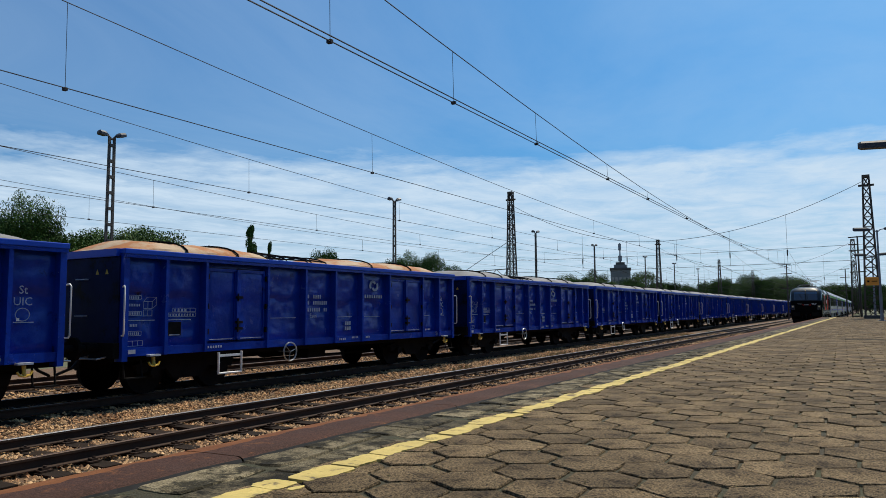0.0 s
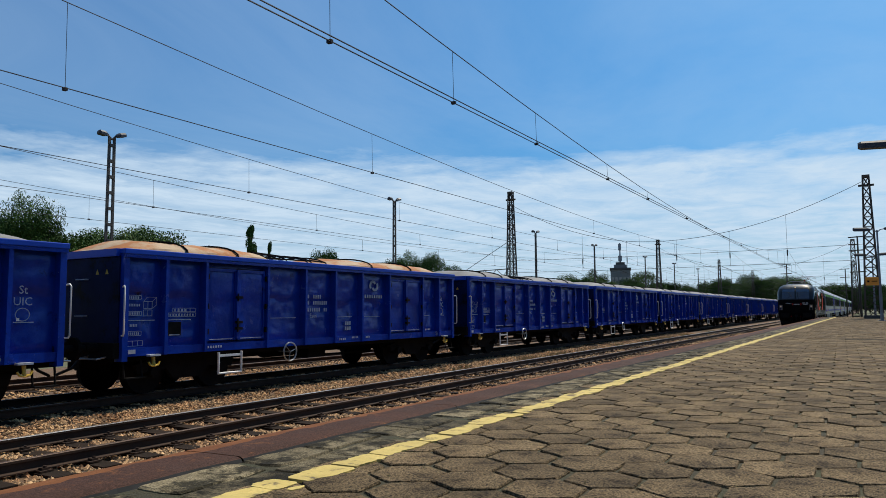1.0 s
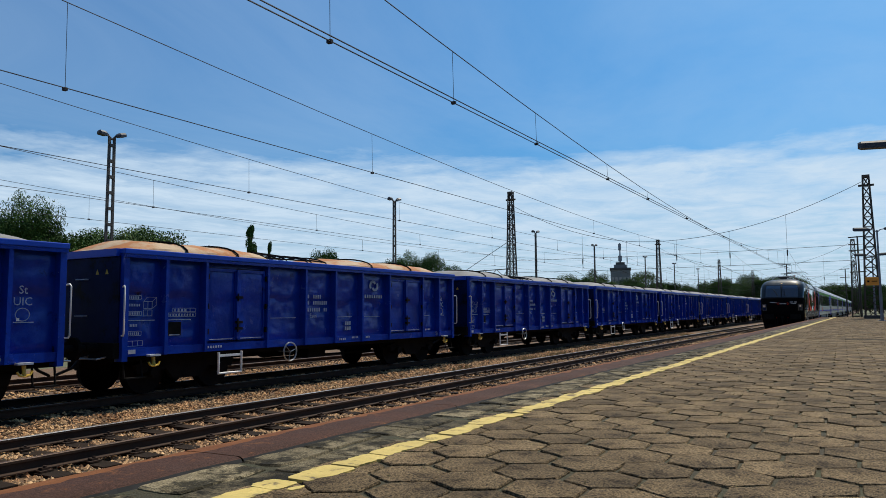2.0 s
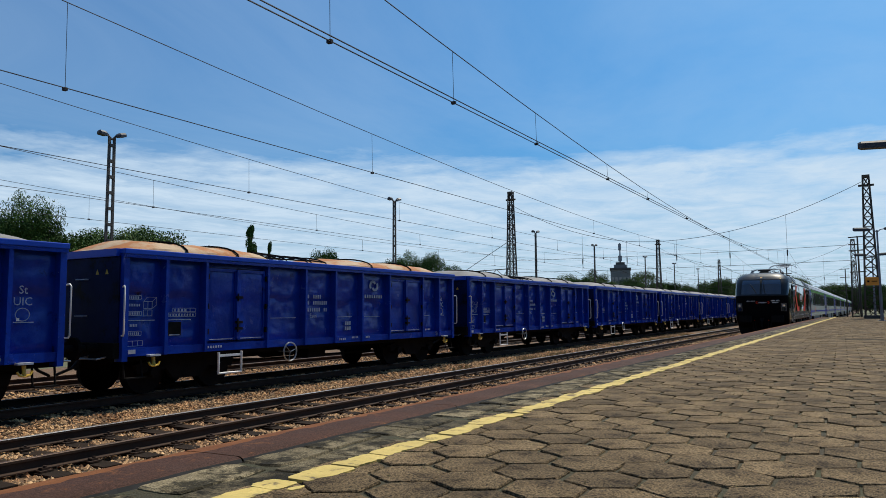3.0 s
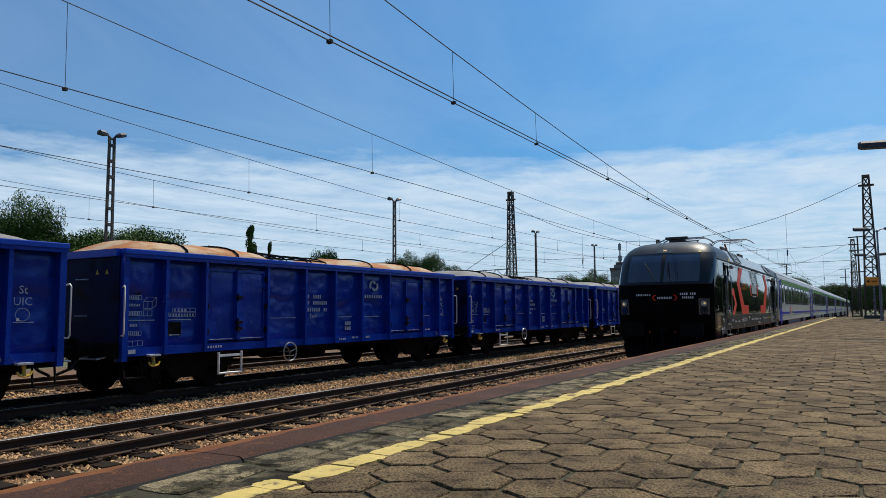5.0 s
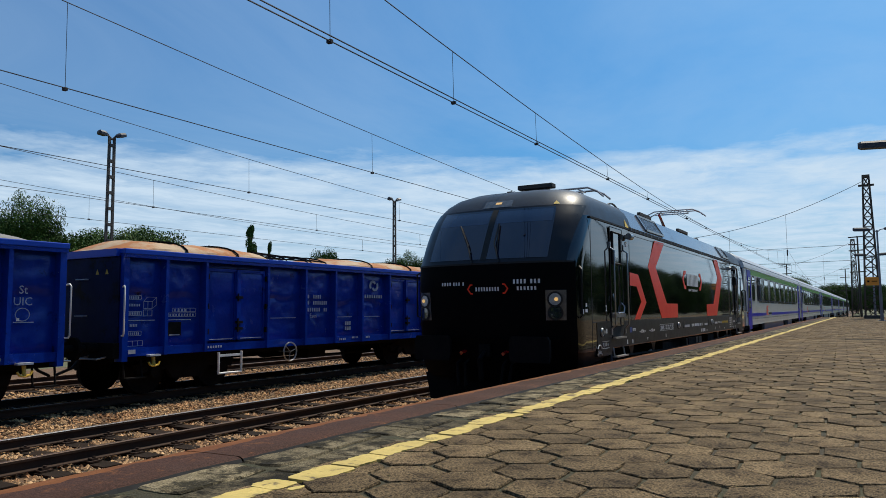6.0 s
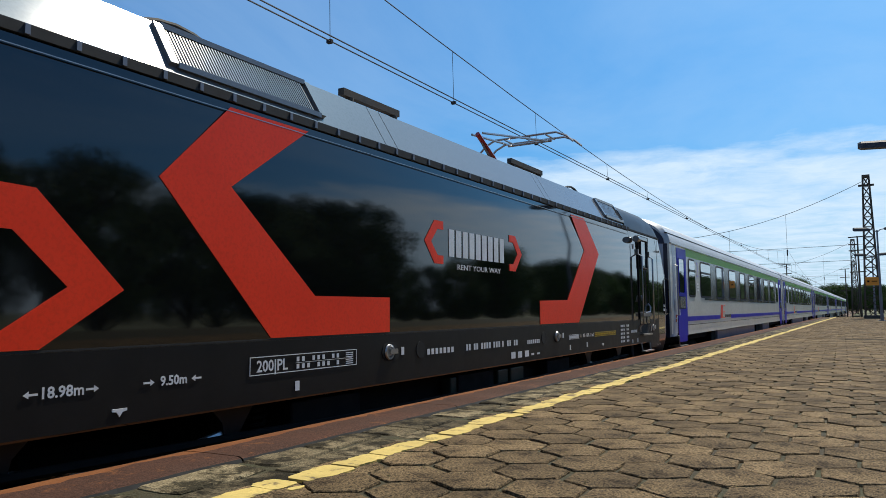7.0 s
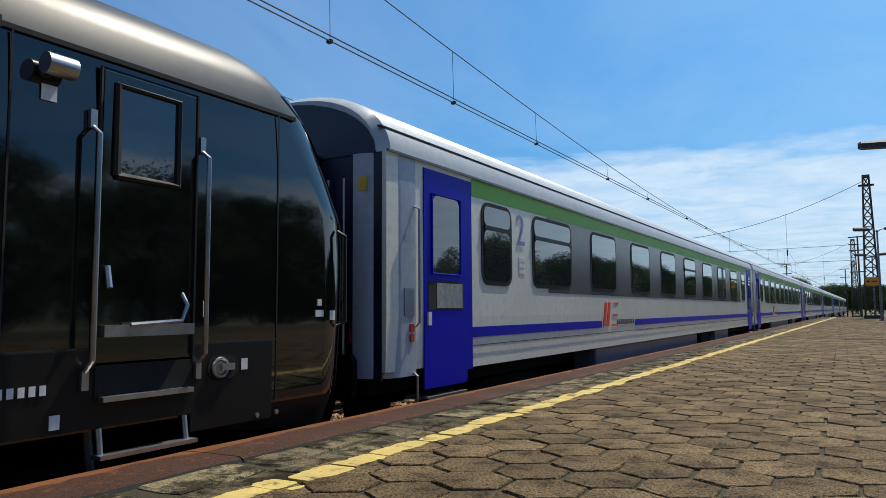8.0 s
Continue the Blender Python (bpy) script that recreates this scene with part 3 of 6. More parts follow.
        part("corner_step", Geo().path([(1.40, e * (HALF - .1), .82), (1.45, e * (HALF - .1), .42)], .02, 6).path([(1.40, e * (HALF - .5), .82), (1.45, e * (HALF - .5), .42)], .02, 6).box(1.40, 1.56, e * (HALF - .3) - .22, e * (HALF - .3) + .22, .40, .425), M["under"], w)
        make_bogie(w, e * 4.5)
    part("underframe", Geo().box(-.22, .22, -HALF, HALF, .55, .95).box(-1.25, -1.15, -HALF, HALF, .72, .95).box(1.15, 1.25, -HALF, HALF, .72, .95), M["under"], w)
    part("brake_gear", Geo().tube((-.6, -.6, .62), (-.6, .6, .62), .2, 12).box(.4, .9, -.4, .3, .45, .85).path([(-.9, -3, .5), (.9, -2.2, .52)], .03, 6).path([(.5, -3, .5), (.5, 3, .46)], .025, 6), M["under"], w)
    holder = part("label_holder", Geo().box(1.33, 1.40, -5.32, -4.98, 1.20, 1.48), M["under"], w, "dark label holder", bevel=.006)
    part("label_card", Geo().box(1.400, 1.403, -5.28, -5.02, 1.205, 1.225), M["white_mark"], holder)
    # white markings on the side that faces the platform
    mk = Geo()
    X = 1.389
    for y0, y1 in ((-6.25, -5.62), (-5.3, -4.72), (-2.35, -1.45), (.15, .85), (1.4, 2.2), (4.6, 5.0), (5.6, 5.95)):
        mk.box(X, X + .004, y0, y1, 1.52, 1.535)
    tagged(part("marking_line", mk, M["white_mark"], w, "white marking line"), kind="stuff")
    mk = Geo()
    for z0, y0, y1, n in ((1.95, -6.28, -5.94, 4), (1.80, -6.28, -5.92, 5), (1.635, -6.28, -5.92, 5), (1.40, -6.25, -5.97, 3), (1.24, -6.28, -5.92, 4)):
        plate_bars(mk, X, y0 + .05, y1 - .05, z0 + .005, z0 + .055, n + 2, .45)

    def ruled(y0, y1, z0, z1, cells=1):
        for z in (z0, z1):
            mk.box(X, X + .004, y0, y1, z, z + .009)
        for k in range(cells + 1):
            q = y0 + (y1 - y0) * k / cells
            mk.box(X, X + .004, q - .004, q + .005, z0 + .009, z1)
    ruled(-6.26, -5.96, 1.94, 2.02)
    ruled(-6.26, -5.94, 1.62, 1.70)
    ruled(-6.26, -5.94, 1.225, 1.31)
    ruled(-5.90, -5.70, 1.76, 1.90, 2)
    ruled(-5.90, -5.70, 1.61, 1.73, 2)
    for a, b in (((-5.90, 1.90), (-5.82, 1.99)), ((-5.82, 1.99), (-5.60, 1.99)), ((-5.70, 1.90), (-5.60, 1.99)), ((-5.60, 1.99), (-5.60, 1.83)), ((-5.60, 1.83), (-5.70, 1.76))):
        mk.bar((X + .002, *a), (X + .002, *b), .006, .006)
    plate_bars(mk, X, -5.16, -4.80, 1.70, 1.75, 4, .5)
    ruled(-5.20, -4.60, 1.69, 1.765, 4)
    ruled(-5.30, -4.60, 1.59, 1.665, 5)
    plate_bars(mk, X, -5.27, -4.62, 1.605, 1.65, 9, .5)
    for y0, y1, z0, z1 in ((-6.25, -5.90, 1.02 + .12, 1.02 + .13), (-6.25, -5.90, 1.0 + .24, 1.0 + .25)):
        mk.box(X, X + .004, y0, y1, z0 - .12, z1 - .12)
    for k in range(4):
        mk.box(X, X + .004, -6.25 + k * .115, -6.24 + k * .115, 1.02, 1.13)
    mk.box(1.476, 1.480, -6.28, -6.12, .88, .96)
    tagged(part("marking", mk, M["white_mark"], w, "white load table"), kind="stuff")
    mk = Geo()
    for z0, widths in ((2.02, (.10, 0, .34)), (1.86, (.10, 0, .58)), (1.68, (.52, .0, .16))):
        y = -1.0
        for wd in widths:
            if wd:
                plate_bars(mk, X, y, y + wd, z0, z0 + .095, max(1, int(wd / .075)), .48)
            y += wd + .06
    tagged(part("number_marking", mk, M["white_mark"], w, "white number row"), kind="stuff")
    mk = Geo()
    plate_bars(mk, X, .55, .83, 1.30, 1.40, 3, .3)
    plate_bars(mk, X, .55, .83, 1.16, 1.26, 3, .3)
    tagged(part("grid_marking", mk, M["white_mark"], w), kind="stuff")
    mk = Geo()
    for y0, y1, z0, n in ((-4.4, -3.9, .90, 7), (.2, .5, .90, 4), (.75, 1.05, .93, 5), (1.4, 1.6, .92, 3), (4.6, 4.95, 1.05, 4), (5.6, 5.7, 1.55, 1)):
        plate_bars(mk, 1.477, y0, y1, z0, z0 + .05, n, .5)
    tagged(part("sill_marking", mk, M["white_mark"], w), kind="stuff")
    lettering("Eaos", .15, M["white_mark"], w, (X + .002, -.78, 1.52 + .05), "x")
    lettering("St\nUIC", .20, M["white_mark"], w, (X + .002, 5.75, 1.98), "x")
    lettering("Sp", .15, M["white_mark"], w, (1.478, 5.32, .93), "x")
    ringm = Geo().path([(X + .003, 5.75 + .12 * math.cos(a * math.tau / 20), 1.66 + .11 * math.sin(a * math.tau / 20)) for a in range(21)], .008, 4)
    part("round_marking", ringm, M["white_mark"], w)
    # the maker's sign of two rounded hooks, and bars for its name
    lg = Geo()
    for a0, oy in ((0.5, -.05), (0.5 + math.pi, .05)):
        inner, outer = [], []
        for k in range(15):
            a = a0 + k * math.pi * 1.05 / 14
            inner.append((1.90 + oy + .085 * math.cos(a), 2.42 + .085 * math.sin(a)))
            outer.append((1.90 + oy + .17 * math.cos(a), 2.42 + .155 * math.sin(a)))
        lg.prism(outer + inner[::-1], "x", X, X + .004)
    part("company_sign", lg, M["white_mark"], w, "white round company sign")
    tagged(part("company_name", plate_bars(Geo(), X, 1.45, 2.36, 2.06, 2.155, 8, .45), M["white_mark"], w), kind="stuff")
    return w


def add_load(w, mat, rng, frame_part):
    """Rounded covers over the load, with straps."""
    spans = [(-6.25, -1.9), (-.2, 6.1)] if frame_part else [(-6.2, -.4), (-.1, 6.2)]
    for y0, y1 in spans:
        rings = []
        steps = 14
        for k in range(steps + 1):
            u = k / steps
            h = .36 * min(1.0, math.sin(math.pi * min(max(u, .015), .985)) * 2.2) ** .7 * rng.uniform(.93, 1.05)
            ring = []
            for a in range(13):
                t = math.pi * a / 12
                ring.append((1.34 * math.cos(t), y0 + (y1 - y0) * u, 2.86 + h * math.sin(t) ** .75 + .012 * rng.uniform(-1, 1)))
            rings.append(ring)
        c = part("load_cover", Geo().loft(rings, closed=False), mat, w, "rounded weathered load cover", smooth=True)
        n = 3
        for k in range(1, n):
            yy = y0 + (y1 - y0) * k / n
            pts = [(1.36 * math.cos(math.pi * a / 12), yy, 2.87 + .385 * math.sin(math.pi * a / 12) ** .75) for a in range(13)]
            part("strap", Geo().path(pts, .022, 5), M["under"], c)
    if frame_part:
        g = Geo()
        for x in (-.9, -.3, .3, .9):
            g.bar((x, -2.5, 3.06 + .1 * x * x), (x * .9, .3, 3.14 - .1 * x), .035, .035)
        for k in range(6):
            yy = -2.3 + k * .46
            lean = rng.uniform(-.35, .35)
            g.path([(1.34 * math.cos(math.pi * a / 8), yy + lean * math.cos(math.pi * a / 8), 2.88 + .30 * math.sin(math.pi * a / 8)) for a in range(9)], .020, 5)
        part("load_frame", g, M["under"], w, "dark folded cover frame")


def make_wagons():
    rng = random.Random(3)
    first = make_wagon()
    mats = ["cover_grey", "cover_tan"] + ["cover_grey"] * 14
    for k in range(-1, 15):
        m = pose(TRACK_3, WAGON_Y + k * WAGON_PITCH, RAIL_Z)
        if k == -1:
            ob = first
            ob.matrix_basis = m
        else:
            ob = copy_thing(first, m)
        obs.append((ob, M[mats[k + 1]], k in (0, 1)))
    for ob, mat, fr in obs:
        add_load(ob, mat, rng, fr)


obs = []
make_wagons()

make_stones()


# ---- the locomotive ----
LEVELS = [  # height over the rail, half length, half width, depth of the rounded corner
    (0.55, 9.00, 1.40, .26), (0.99, 9.18, 1.49, .29), (1.05, 9.20, 1.50, .30), (1.60, 9.27, 1.50, .32), (2.10, 9.31, 1.50, .34), (2.45, 9.30, 1.50, .35),
    (2.80, 9.12, 1.50, .36), (3.10, 8.95, 1.49, .37), (3.24, 8.86, 1.48, .38), (3.42, 8.72, 1.43, .38), (3.56, 8.58, 1.35, .38), (3.68, 8.42, 1.22, .38), (3.78, 8.16, 1.02, .38), (3.85, 7.68, .78, .38), (3.89, 6.9, .45, .4), (3.90, 6.2, .2, .4)]
NU = 24


def level_at(z):
    for a, b in zip(LEVELS, LEVELS[1:]):
        if a[0] <= z <= b[0]:
            t = (z - a[0]) / (b[0] - a[0])
            return [p + (q - p) * t for p, q in zip(a[1:], b[1:])]
    return list(LEVELS[-1][1:]) if z > 1 else list(LEVELS[0][1:])


def nose(u, z, off=0.0):
    """A point on the rounded front at -y; u from -1 to 1 across it."""
    ln, wd, rd = level_at(z)
    x = (wd + off) * u
    y = -(ln + off) + rd * 1.9 * (1 - max(0.0, 1 - abs(u) ** 3.8) ** (1 / 2.3))
    return (x, y, z)


def nose_patch(u0, u1, z0, z1, off=.008, nu=14, nz=8, taper=0.0):
    rings = []
    for j in range(nz + 1):
        z = z0 + (z1 - z0) * j / nz
        k = 1 - taper * j / nz
        rings.append([nose((u0 + (u1 - u0) * i / nu) * k, z, off) for i in range(nu + 1)])
    return Geo().loft(rings, closed=False)


def make_loco():
    lo = thing("locomotive", pose(TRACK_1, LOCO_Y0, RAIL_Z), "black electric locomotive with red chevrons on its sides", "locomotive")
    rings = []
    for z, ln, wd, rd in LEVELS[1:9]:
        front = [nose(math.sin(math.pi / 2 * (-1 + 2 * i / NU)), z) for i in range(NU + 1)]
        back = [(-x, -y, zz) for x, y, zz in front]
        rings.append(front + back)
    body = part("body", Geo().loft(rings), M["black"], lo, "glossy black body", smooth=True)
    for e in (-1, 1):
        rings = []
        for z, ln, wd, rd in LEVELS[8:]:
            front = [nose(math.sin(math.pi / 2 * (-1 + 2 * i / NU)), z) for i in range(NU + 1)]
            ring = front + [(wd, -5.82, z), (-wd, -5.82, z)]
            rings.append([(e * -x, e * -y, zz) for x, y, zz in ring] if e > 0 else ring)
        part("cab_roof", Geo().loft(rings), M["cab_roof"], lo, "dark glossy cab roof", smooth=True)
        # skirt under the cab, from the door steps to the nose
        rings = []
        for z in (.60, .75, .88, .992):
            front = [nose(math.sin(math.pi / 2 * (-1 + 2 * i / NU)), z, -.004) for i in range(NU + 1)]
            far = 7.35 if z > .8 else 8.45
            ring = front + [(front[-1][0], -far, z), (front[0][0], -far, z)]
            rings.append([(e * -x, e * -y, zz) for x, y, zz in ring] if e > 0 else ring)
        part("cab_skirt", Geo().loft(rings), M["black_lower"], lo, "black cab skirt", smooth=True)
    # grey roof shoulders between the cabs
    for s in (-1, 1):
        prof = [(s * 1.475, 3.26), (s * 1.22, 3.69), (s * 1.02, 3.73), (s * .55, 3.75), (s * .55, 3.50), (s * 1.1, 3.2)]
        for a, b in ((-5.75, -2.112), (-2.10, -1.912), (-1.90, 1.90), (1.912, 2.10), (2.112, 5.75)):
            part("roof_panel", Geo().prism(prof, "y", a, b), M["roof_grey"], lo, "silver grey roof panel")
        # dark ventilation slot under the roof edge
        part("roof_slot", Geo().box(s * 1.44, s * 1.503, -6.0, 6.0, 3.195, 3.262), M["rubber"], lo)
        bk = Geo()
        for k in range(40):
            bk.box(s * 1.50, s * 1.512, -5.9 + k * .3, -5.87 + k * .3, 3.20, 3.258)
        tagged(part("slot_bracket", bk, M["galvanised"], lo), kind="stuff")
        part("drip_rail", Geo().box(*sorted((s * 1.500, s * 1.508)), -5.95, 5.95, 3.118, 3.124), M["steel"], lo, "thin bright steel strip")
        for yc, hl in ((-3.80, .72), (5.28, .50)):
            g = Geo().prism([(s * 1.428, 3.355), (s * 1.246, 3.65), (s * 1.22, 3.65), (s * 1.40, 3.355)], "y", yc - hl, yc + hl)
            gr = part("roof_grille", g, M["rubber"], lo, "black roof grille")
            sl = Geo()
            for k in range(48):
                y = yc - hl + .02 + k * (2 * hl - .04) / 48
                sl.bar((s * 1.434, y, 3.36), (s * 1.254, y, 3.645), .012, .012)
            part("grille_slat", sl, M["roof_grey"], gr)
            fr = Geo().bar((s * 1.444, yc - hl - .02, 3.345), (s * 1.444, yc + hl + .02, 3.345), .04, .04).bar((s * 1.245, yc - hl - .02, 3.67), (s * 1.245, yc + hl + .02, 3.67), .04, .04)
            for e in (-hl - .05, hl + .05):
                fr.bar((s * 1.444, yc + e, 3.345), (s * 1.245, yc + e, 3.67), .07, .035)
            part("grille_frame", fr, M["roof_grey"], gr)
        # sill and lower panel
        part("lower_panel", Geo().box(s * 1.44, s * 1.508, -7.30, 7.30, 1.005, 1.455).box(s * 1.44, s * 1.508, -8.10, -7.30, .885, 1.455).box(s * 1.44, s * 1.508, 7.30, 8.05, .885, 1.455), M["black_lower"], lo, "black lower side panel")
        part("panel_seam", Geo().box(s * 1.499, s * 1.504, -8.32, 8.10, 1.458, 1.47), M["rubber"], lo)
    part("roof_deck", Geo().box(-.56, .56, -5.7, 5.7, 3.45, 3.72), M["roof_grey"], lo)
    return lo


def loco_side(lo, s):
    """Doors, rails, livery and writing on one side; s = 1 faces +x."""
    X = s * 1.503

    def yy(y):
        return y if s > 0 else -y

    def film(name, pts, mat, label="", lift=.004):
        g = Geo().prism([(yy(y), z) for y, z in pts], "x", min(X, X + s * lift), max(X, X + s * lift))
        return part(name, g, mat, lo, label)

    # seams of the machine room panel
    for y in (-6.06, 6.06, -8.32, 8.10):
        part("panel_joint", Geo().box(min(X, X + s * .002), max(X, X + s * .002), y - .006, y + .006, 1.0, 3.2), M["rubber"], lo)
    XS = s * 1.509

    def socket(y):
        oval = [(yy(y) + .045 * (1 if math.cos(a) > 0 else -1) + .095 * math.cos(a), 1.29 + .085 * math.sin(a)) for a in [math.tau * k / 20 for k in range(20)]]
        rc = part("socket_recess", Geo().prism(oval, "x", *sorted((XS, XS + s * .005))), M["cab_dark"], lo)
        ring = [(XS + s * .012, yy(y) - .03 + .062 * math.cos(a * math.tau / 18), 1.29 + .062 * math.sin(a * math.tau / 18)) for a in range(19)]
        part("round_socket", Geo().path(ring, .013, 6).tube((XS, yy(y) - .03, 1.29), (XS + s * .012, yy(y) - .03, 1.29), .045, 12), M["steel"], rc, "steel filler socket", smooth=True)
        part("socket_lever", Geo().box(*sorted((XS + s * .006, XS + s * .03)), yy(y) - .03, yy(y) + .085, 1.27, 1.315), M["steel"], rc)

    # red chevrons
    film("chevron", [(-6.08, 2.38), (-5.50, 2.36), (-4.94, 1.81), (-5.45, 1.475), (-5.82, 1.475), (-5.30, 1.82), (-5.62, 2.12), (-6.08, 2.13)], M["red"], "red chevron")
    film("chevron", [(-4.12, 3.15), (-3.28, 3.15), (-4.10, 2.57), (-3.18, 1.80), (-2.11, 1.80), (-2.11, 1.475), (-3.68, 1.475), (-4.71, 2.55)], M["red"], "red chevron")
    film("chevron", [(2.80, 3.15), (3.42, 3.15), (4.12, 2.61), (3.07, 1.475), (1.53, 1.475), (1.53, 1.80), (2.60, 1.82), (3.40, 2.62)], M["red"], "red chevron")
    # the owner's sign: bars between two small red hooks
    for d, y in ((1, -1.26), (-1, .72)):
        film("sign_hook", [(y + d * .16, 2.63), (y - d * .02, 2.63), (y - d * .22, 2.40), (y - d * .02, 2.17), (y + d * .16, 2.17), (y + d * .16, 2.26), (y + d * .04, 2.26), (y - d * .09, 2.40), (y + d * .04, 2.54), (y + d * .16, 2.54)], M["red"], "red hook sign")
    for k in range(9):
        y = -.98 + k * .158
        film("sign_bar", [(y, 2.26), (y + .115, 2.26), (y + .115, 2.56), (y, 2.56)], M["white_film"])
    lettering("RENT YOUR WAY", .085, M["white_film"], lo, (X + s * .003, yy(-.25), 2.15), "x" if s > 0 else "-x", stretch=1.6)
    for e in (-1, 1):
        # cab door
        y0, y1 = sorted((e * 7.29, e * 6.60))
        d = part("cab_door", Geo().box(min(X, X + s * .012), max(X, X + s * .012), y0, y1, 1.36, 3.14), M["black"], lo, "black cab door", bevel=.008)
        part("door_seal", Geo().path([(X + s * .006, y0 - .015, 1.36), (X + s * .006, y0 - .015, 3.15), (X + s * .006, y1 + .015, 3.15), (X + s * .006, y1 + .015, 1.36)], .012, 5), M["rubber"], d)
        part("door_window", Geo().box(min(X + s * .013, X + s * .019), max(X + s * .013, X + s * .019), y0 + .09, y1 - .15, 2.50, 3.06), M["glass"], d, "tall door window", bevel=.01)
        part("window_frame", Geo().path([(X + s * .02, y0 + .09, 2.50), (X + s * .02, y0 + .09, 3.06), (X + s * .02, y1 - .15, 3.06), (X + s * .02, y1 - .15, 2.50), (X + s * .02, y0 + .09, 2.50)], .026, 6), M["rubber"], d)
        hx = X + s * .09
        for y in (e * 7.34, e * 6.53):
            g = Geo().path([(X, y, 2.78), (hx, y, 2.72), (hx, y, 1.40), (X, y, 1.32)], .016, 8).box(min(X, X + s * .03), max(X, X + s * .03), y - .022, y + .022, 2.76, 2.87).box(min(X, X + s * .03), max(X, X + s * .03), y - .022, y + .022, 1.23, 1.34)
            part("grab_rail", g, M["steel"], lo, "steel grab rail", smooth=True)
        g = Geo().path([(X + s * .02, y0 + .05, 1.95), (X + s * .05, y0 + .05, 1.82)], .018, 6).path([(X, y1 - .08, 1.80), (X + s * .06, y1 - .08, 1.72), (X + s * .06, y1 - .12, 1.62), (X + s * .06, y1 - .5, 1.60)], .014, 6)
        part("door_handle", g, M["steel"], d, "steel door handle", smooth=True)
        # steps
        st = Geo().box(min(X, X + s * .06), max(X, X + s * .06), y0 + .02, y1 - .02, 1.53, 1.60)
        part("door_step", st, M["steel"], lo)
        part("step_recess", Geo().box(min(X, X + s * .012), max(X, X + s * .012), y0, y1, 1.17, 1.38), M["cab_dark"], lo)
        part("door_step", Geo().box(min(X, X + s * .07), max(X, X + s * .07), y0 + .02, y1 - .02, 1.155, 1.185), M["steel"], lo)
        ls = Geo().path([(X, y0 + .04, 1.0), (X + s * .03, y0 + .04, .82)], .018, 6).path([(X, y1 - .04, 1.0), (X + s * .03, y1 - .04, .82)], .018, 6).box(min(X, X + s * .09), max(X, X + s * .09), y0, y1, .83, .855)
        part("lower_step", ls, M["steel"], lo)
        # side camera
        cy = e * 6.27
        g = Geo().tube((X, cy, 3.05), (X + s * .10, cy, 3.05), .045, 12).tube((X + s * .07, cy + .10, 3.05), (X + s * .07, cy - .07, 3.05), .062, 14)
        part("side_camera", g, M["steel"], lo, "steel side camera", smooth=True)
        part("camera_plate", Geo().box(min(X, X + s * .004), max(X, X + s * .004), cy - .045, cy + .045, 2.86, 2.95), M["white_film"], lo)
        if e < 0:
            wg = Geo().add([(s * 1.488, e * 6.12 - .12, 3.245), (s * 1.488, e * 6.12 + .12, 3.245), (s * 1.440, e * 6.12, 3.41)], [(0, 1, 2)])
            part("warning_sign", wg, M["ep_yellow"], lo, "yellow warning triangle")
        ya, yb = sorted((e * 6.0, e * 8.30))
        part("gutter", Geo().box(*sorted((s * 1.46, s * 1.500)), ya, yb, 3.205, 3.235), M["rubber"], lo, "black gutter line")
        # round socket in its recess, plates and the cab's digit
        ys_, yp = (-7.83, -7.60) if e < 0 else (7.57, 7.77)
        socket(ys_)
        for y, z, h in ((yp, 1.26, .08), (e * 6.37, 1.03, .08), (e * 6.02, 1.03, .07)):
            part("small_plate", Geo().box(*sorted((X, X + s * .008)), yy(y) - .03, yy(y) + .03, z, z + h), M["white_film"], lo)
        for z, w in ((1.63, .050), (1.72, .026)):
            part("corner_label", Geo().box(*sorted((X - s * .004, X + s * .003)), yy(e * 8.60) - w, yy(e * 8.60) + w, z, z + .055), M["white_film"], lo)
        lettering("2" if (e < 0) == (s > 0) else "1", .15, M["white_film"], lo, (X + s * .003, yy(-7.58 if e < 0 else 7.40), 1.69), "x" if s > 0 else "-x", bold=.004)
    for y in (-2.10, 2.14):
        socket(y)
    for y in (-1.57, 1.63):
        part("dark_port", Geo().tube((XS, yy(y), 1.285), (XS + s * .005, yy(y), 1.285), .085, 20), M["cab_dark"], lo, "round dark port")
    for y in (-4.95, 4.21):
        film("jack_mark", [(y - .05, 1.10), (y + .05, 1.10), (y + .05, 1.085), (y + .02, 1.08), (y, 1.05), (y - .02, 1.08), (y - .05, 1.085)], M["white_film"], lift=.012)
    for y in (-7.9, -8.1, 7.9, 8.1):
        part("bolt_row", Geo().tube((X, y, .92), (X + s * .015, y, .92), .02, 6), M["steel"], lo)
    for y in (-2.9, -.2, 2.4):
        part("equipment_box", Geo().box(*sorted((s * 1.1, s * 1.42)), y - .45, y + .45, .45, .95), M["under"], lo, bevel=.02)
    part("side_pipe", Geo().path([(s * 1.40, -6.0, .80), (s * 1.42, -2, .74), (s * 1.42, 2, .74), (s * 1.40, 6.0, .80)], .03, 6), M["under"], lo, smooth=True)
    nrm = "x" if s > 0 else "-x"
    XL = s * 1.511
    def tag(y0, y1, z0, z1, mat="white_film"):
        return Geo().box(*sorted((XL, XL + s * .003)), *sorted((yy(y0), yy(y1))), z0, z1), M[mat], lo

    def arrow(y, z, d):
        part("arrow_mark", Geo().prism([(yy(y), z), (yy(y + d * .03), z + .02), (yy(y + d * .03), z + .006), (yy(y + d * .08), z + .006), (yy(y + d * .08), z - .006), (yy(y + d * .03), z - .006), (yy(y + d * .03), z - .02)], "x", *sorted((XL, XL + s * .003))), M["white_film"], lo)

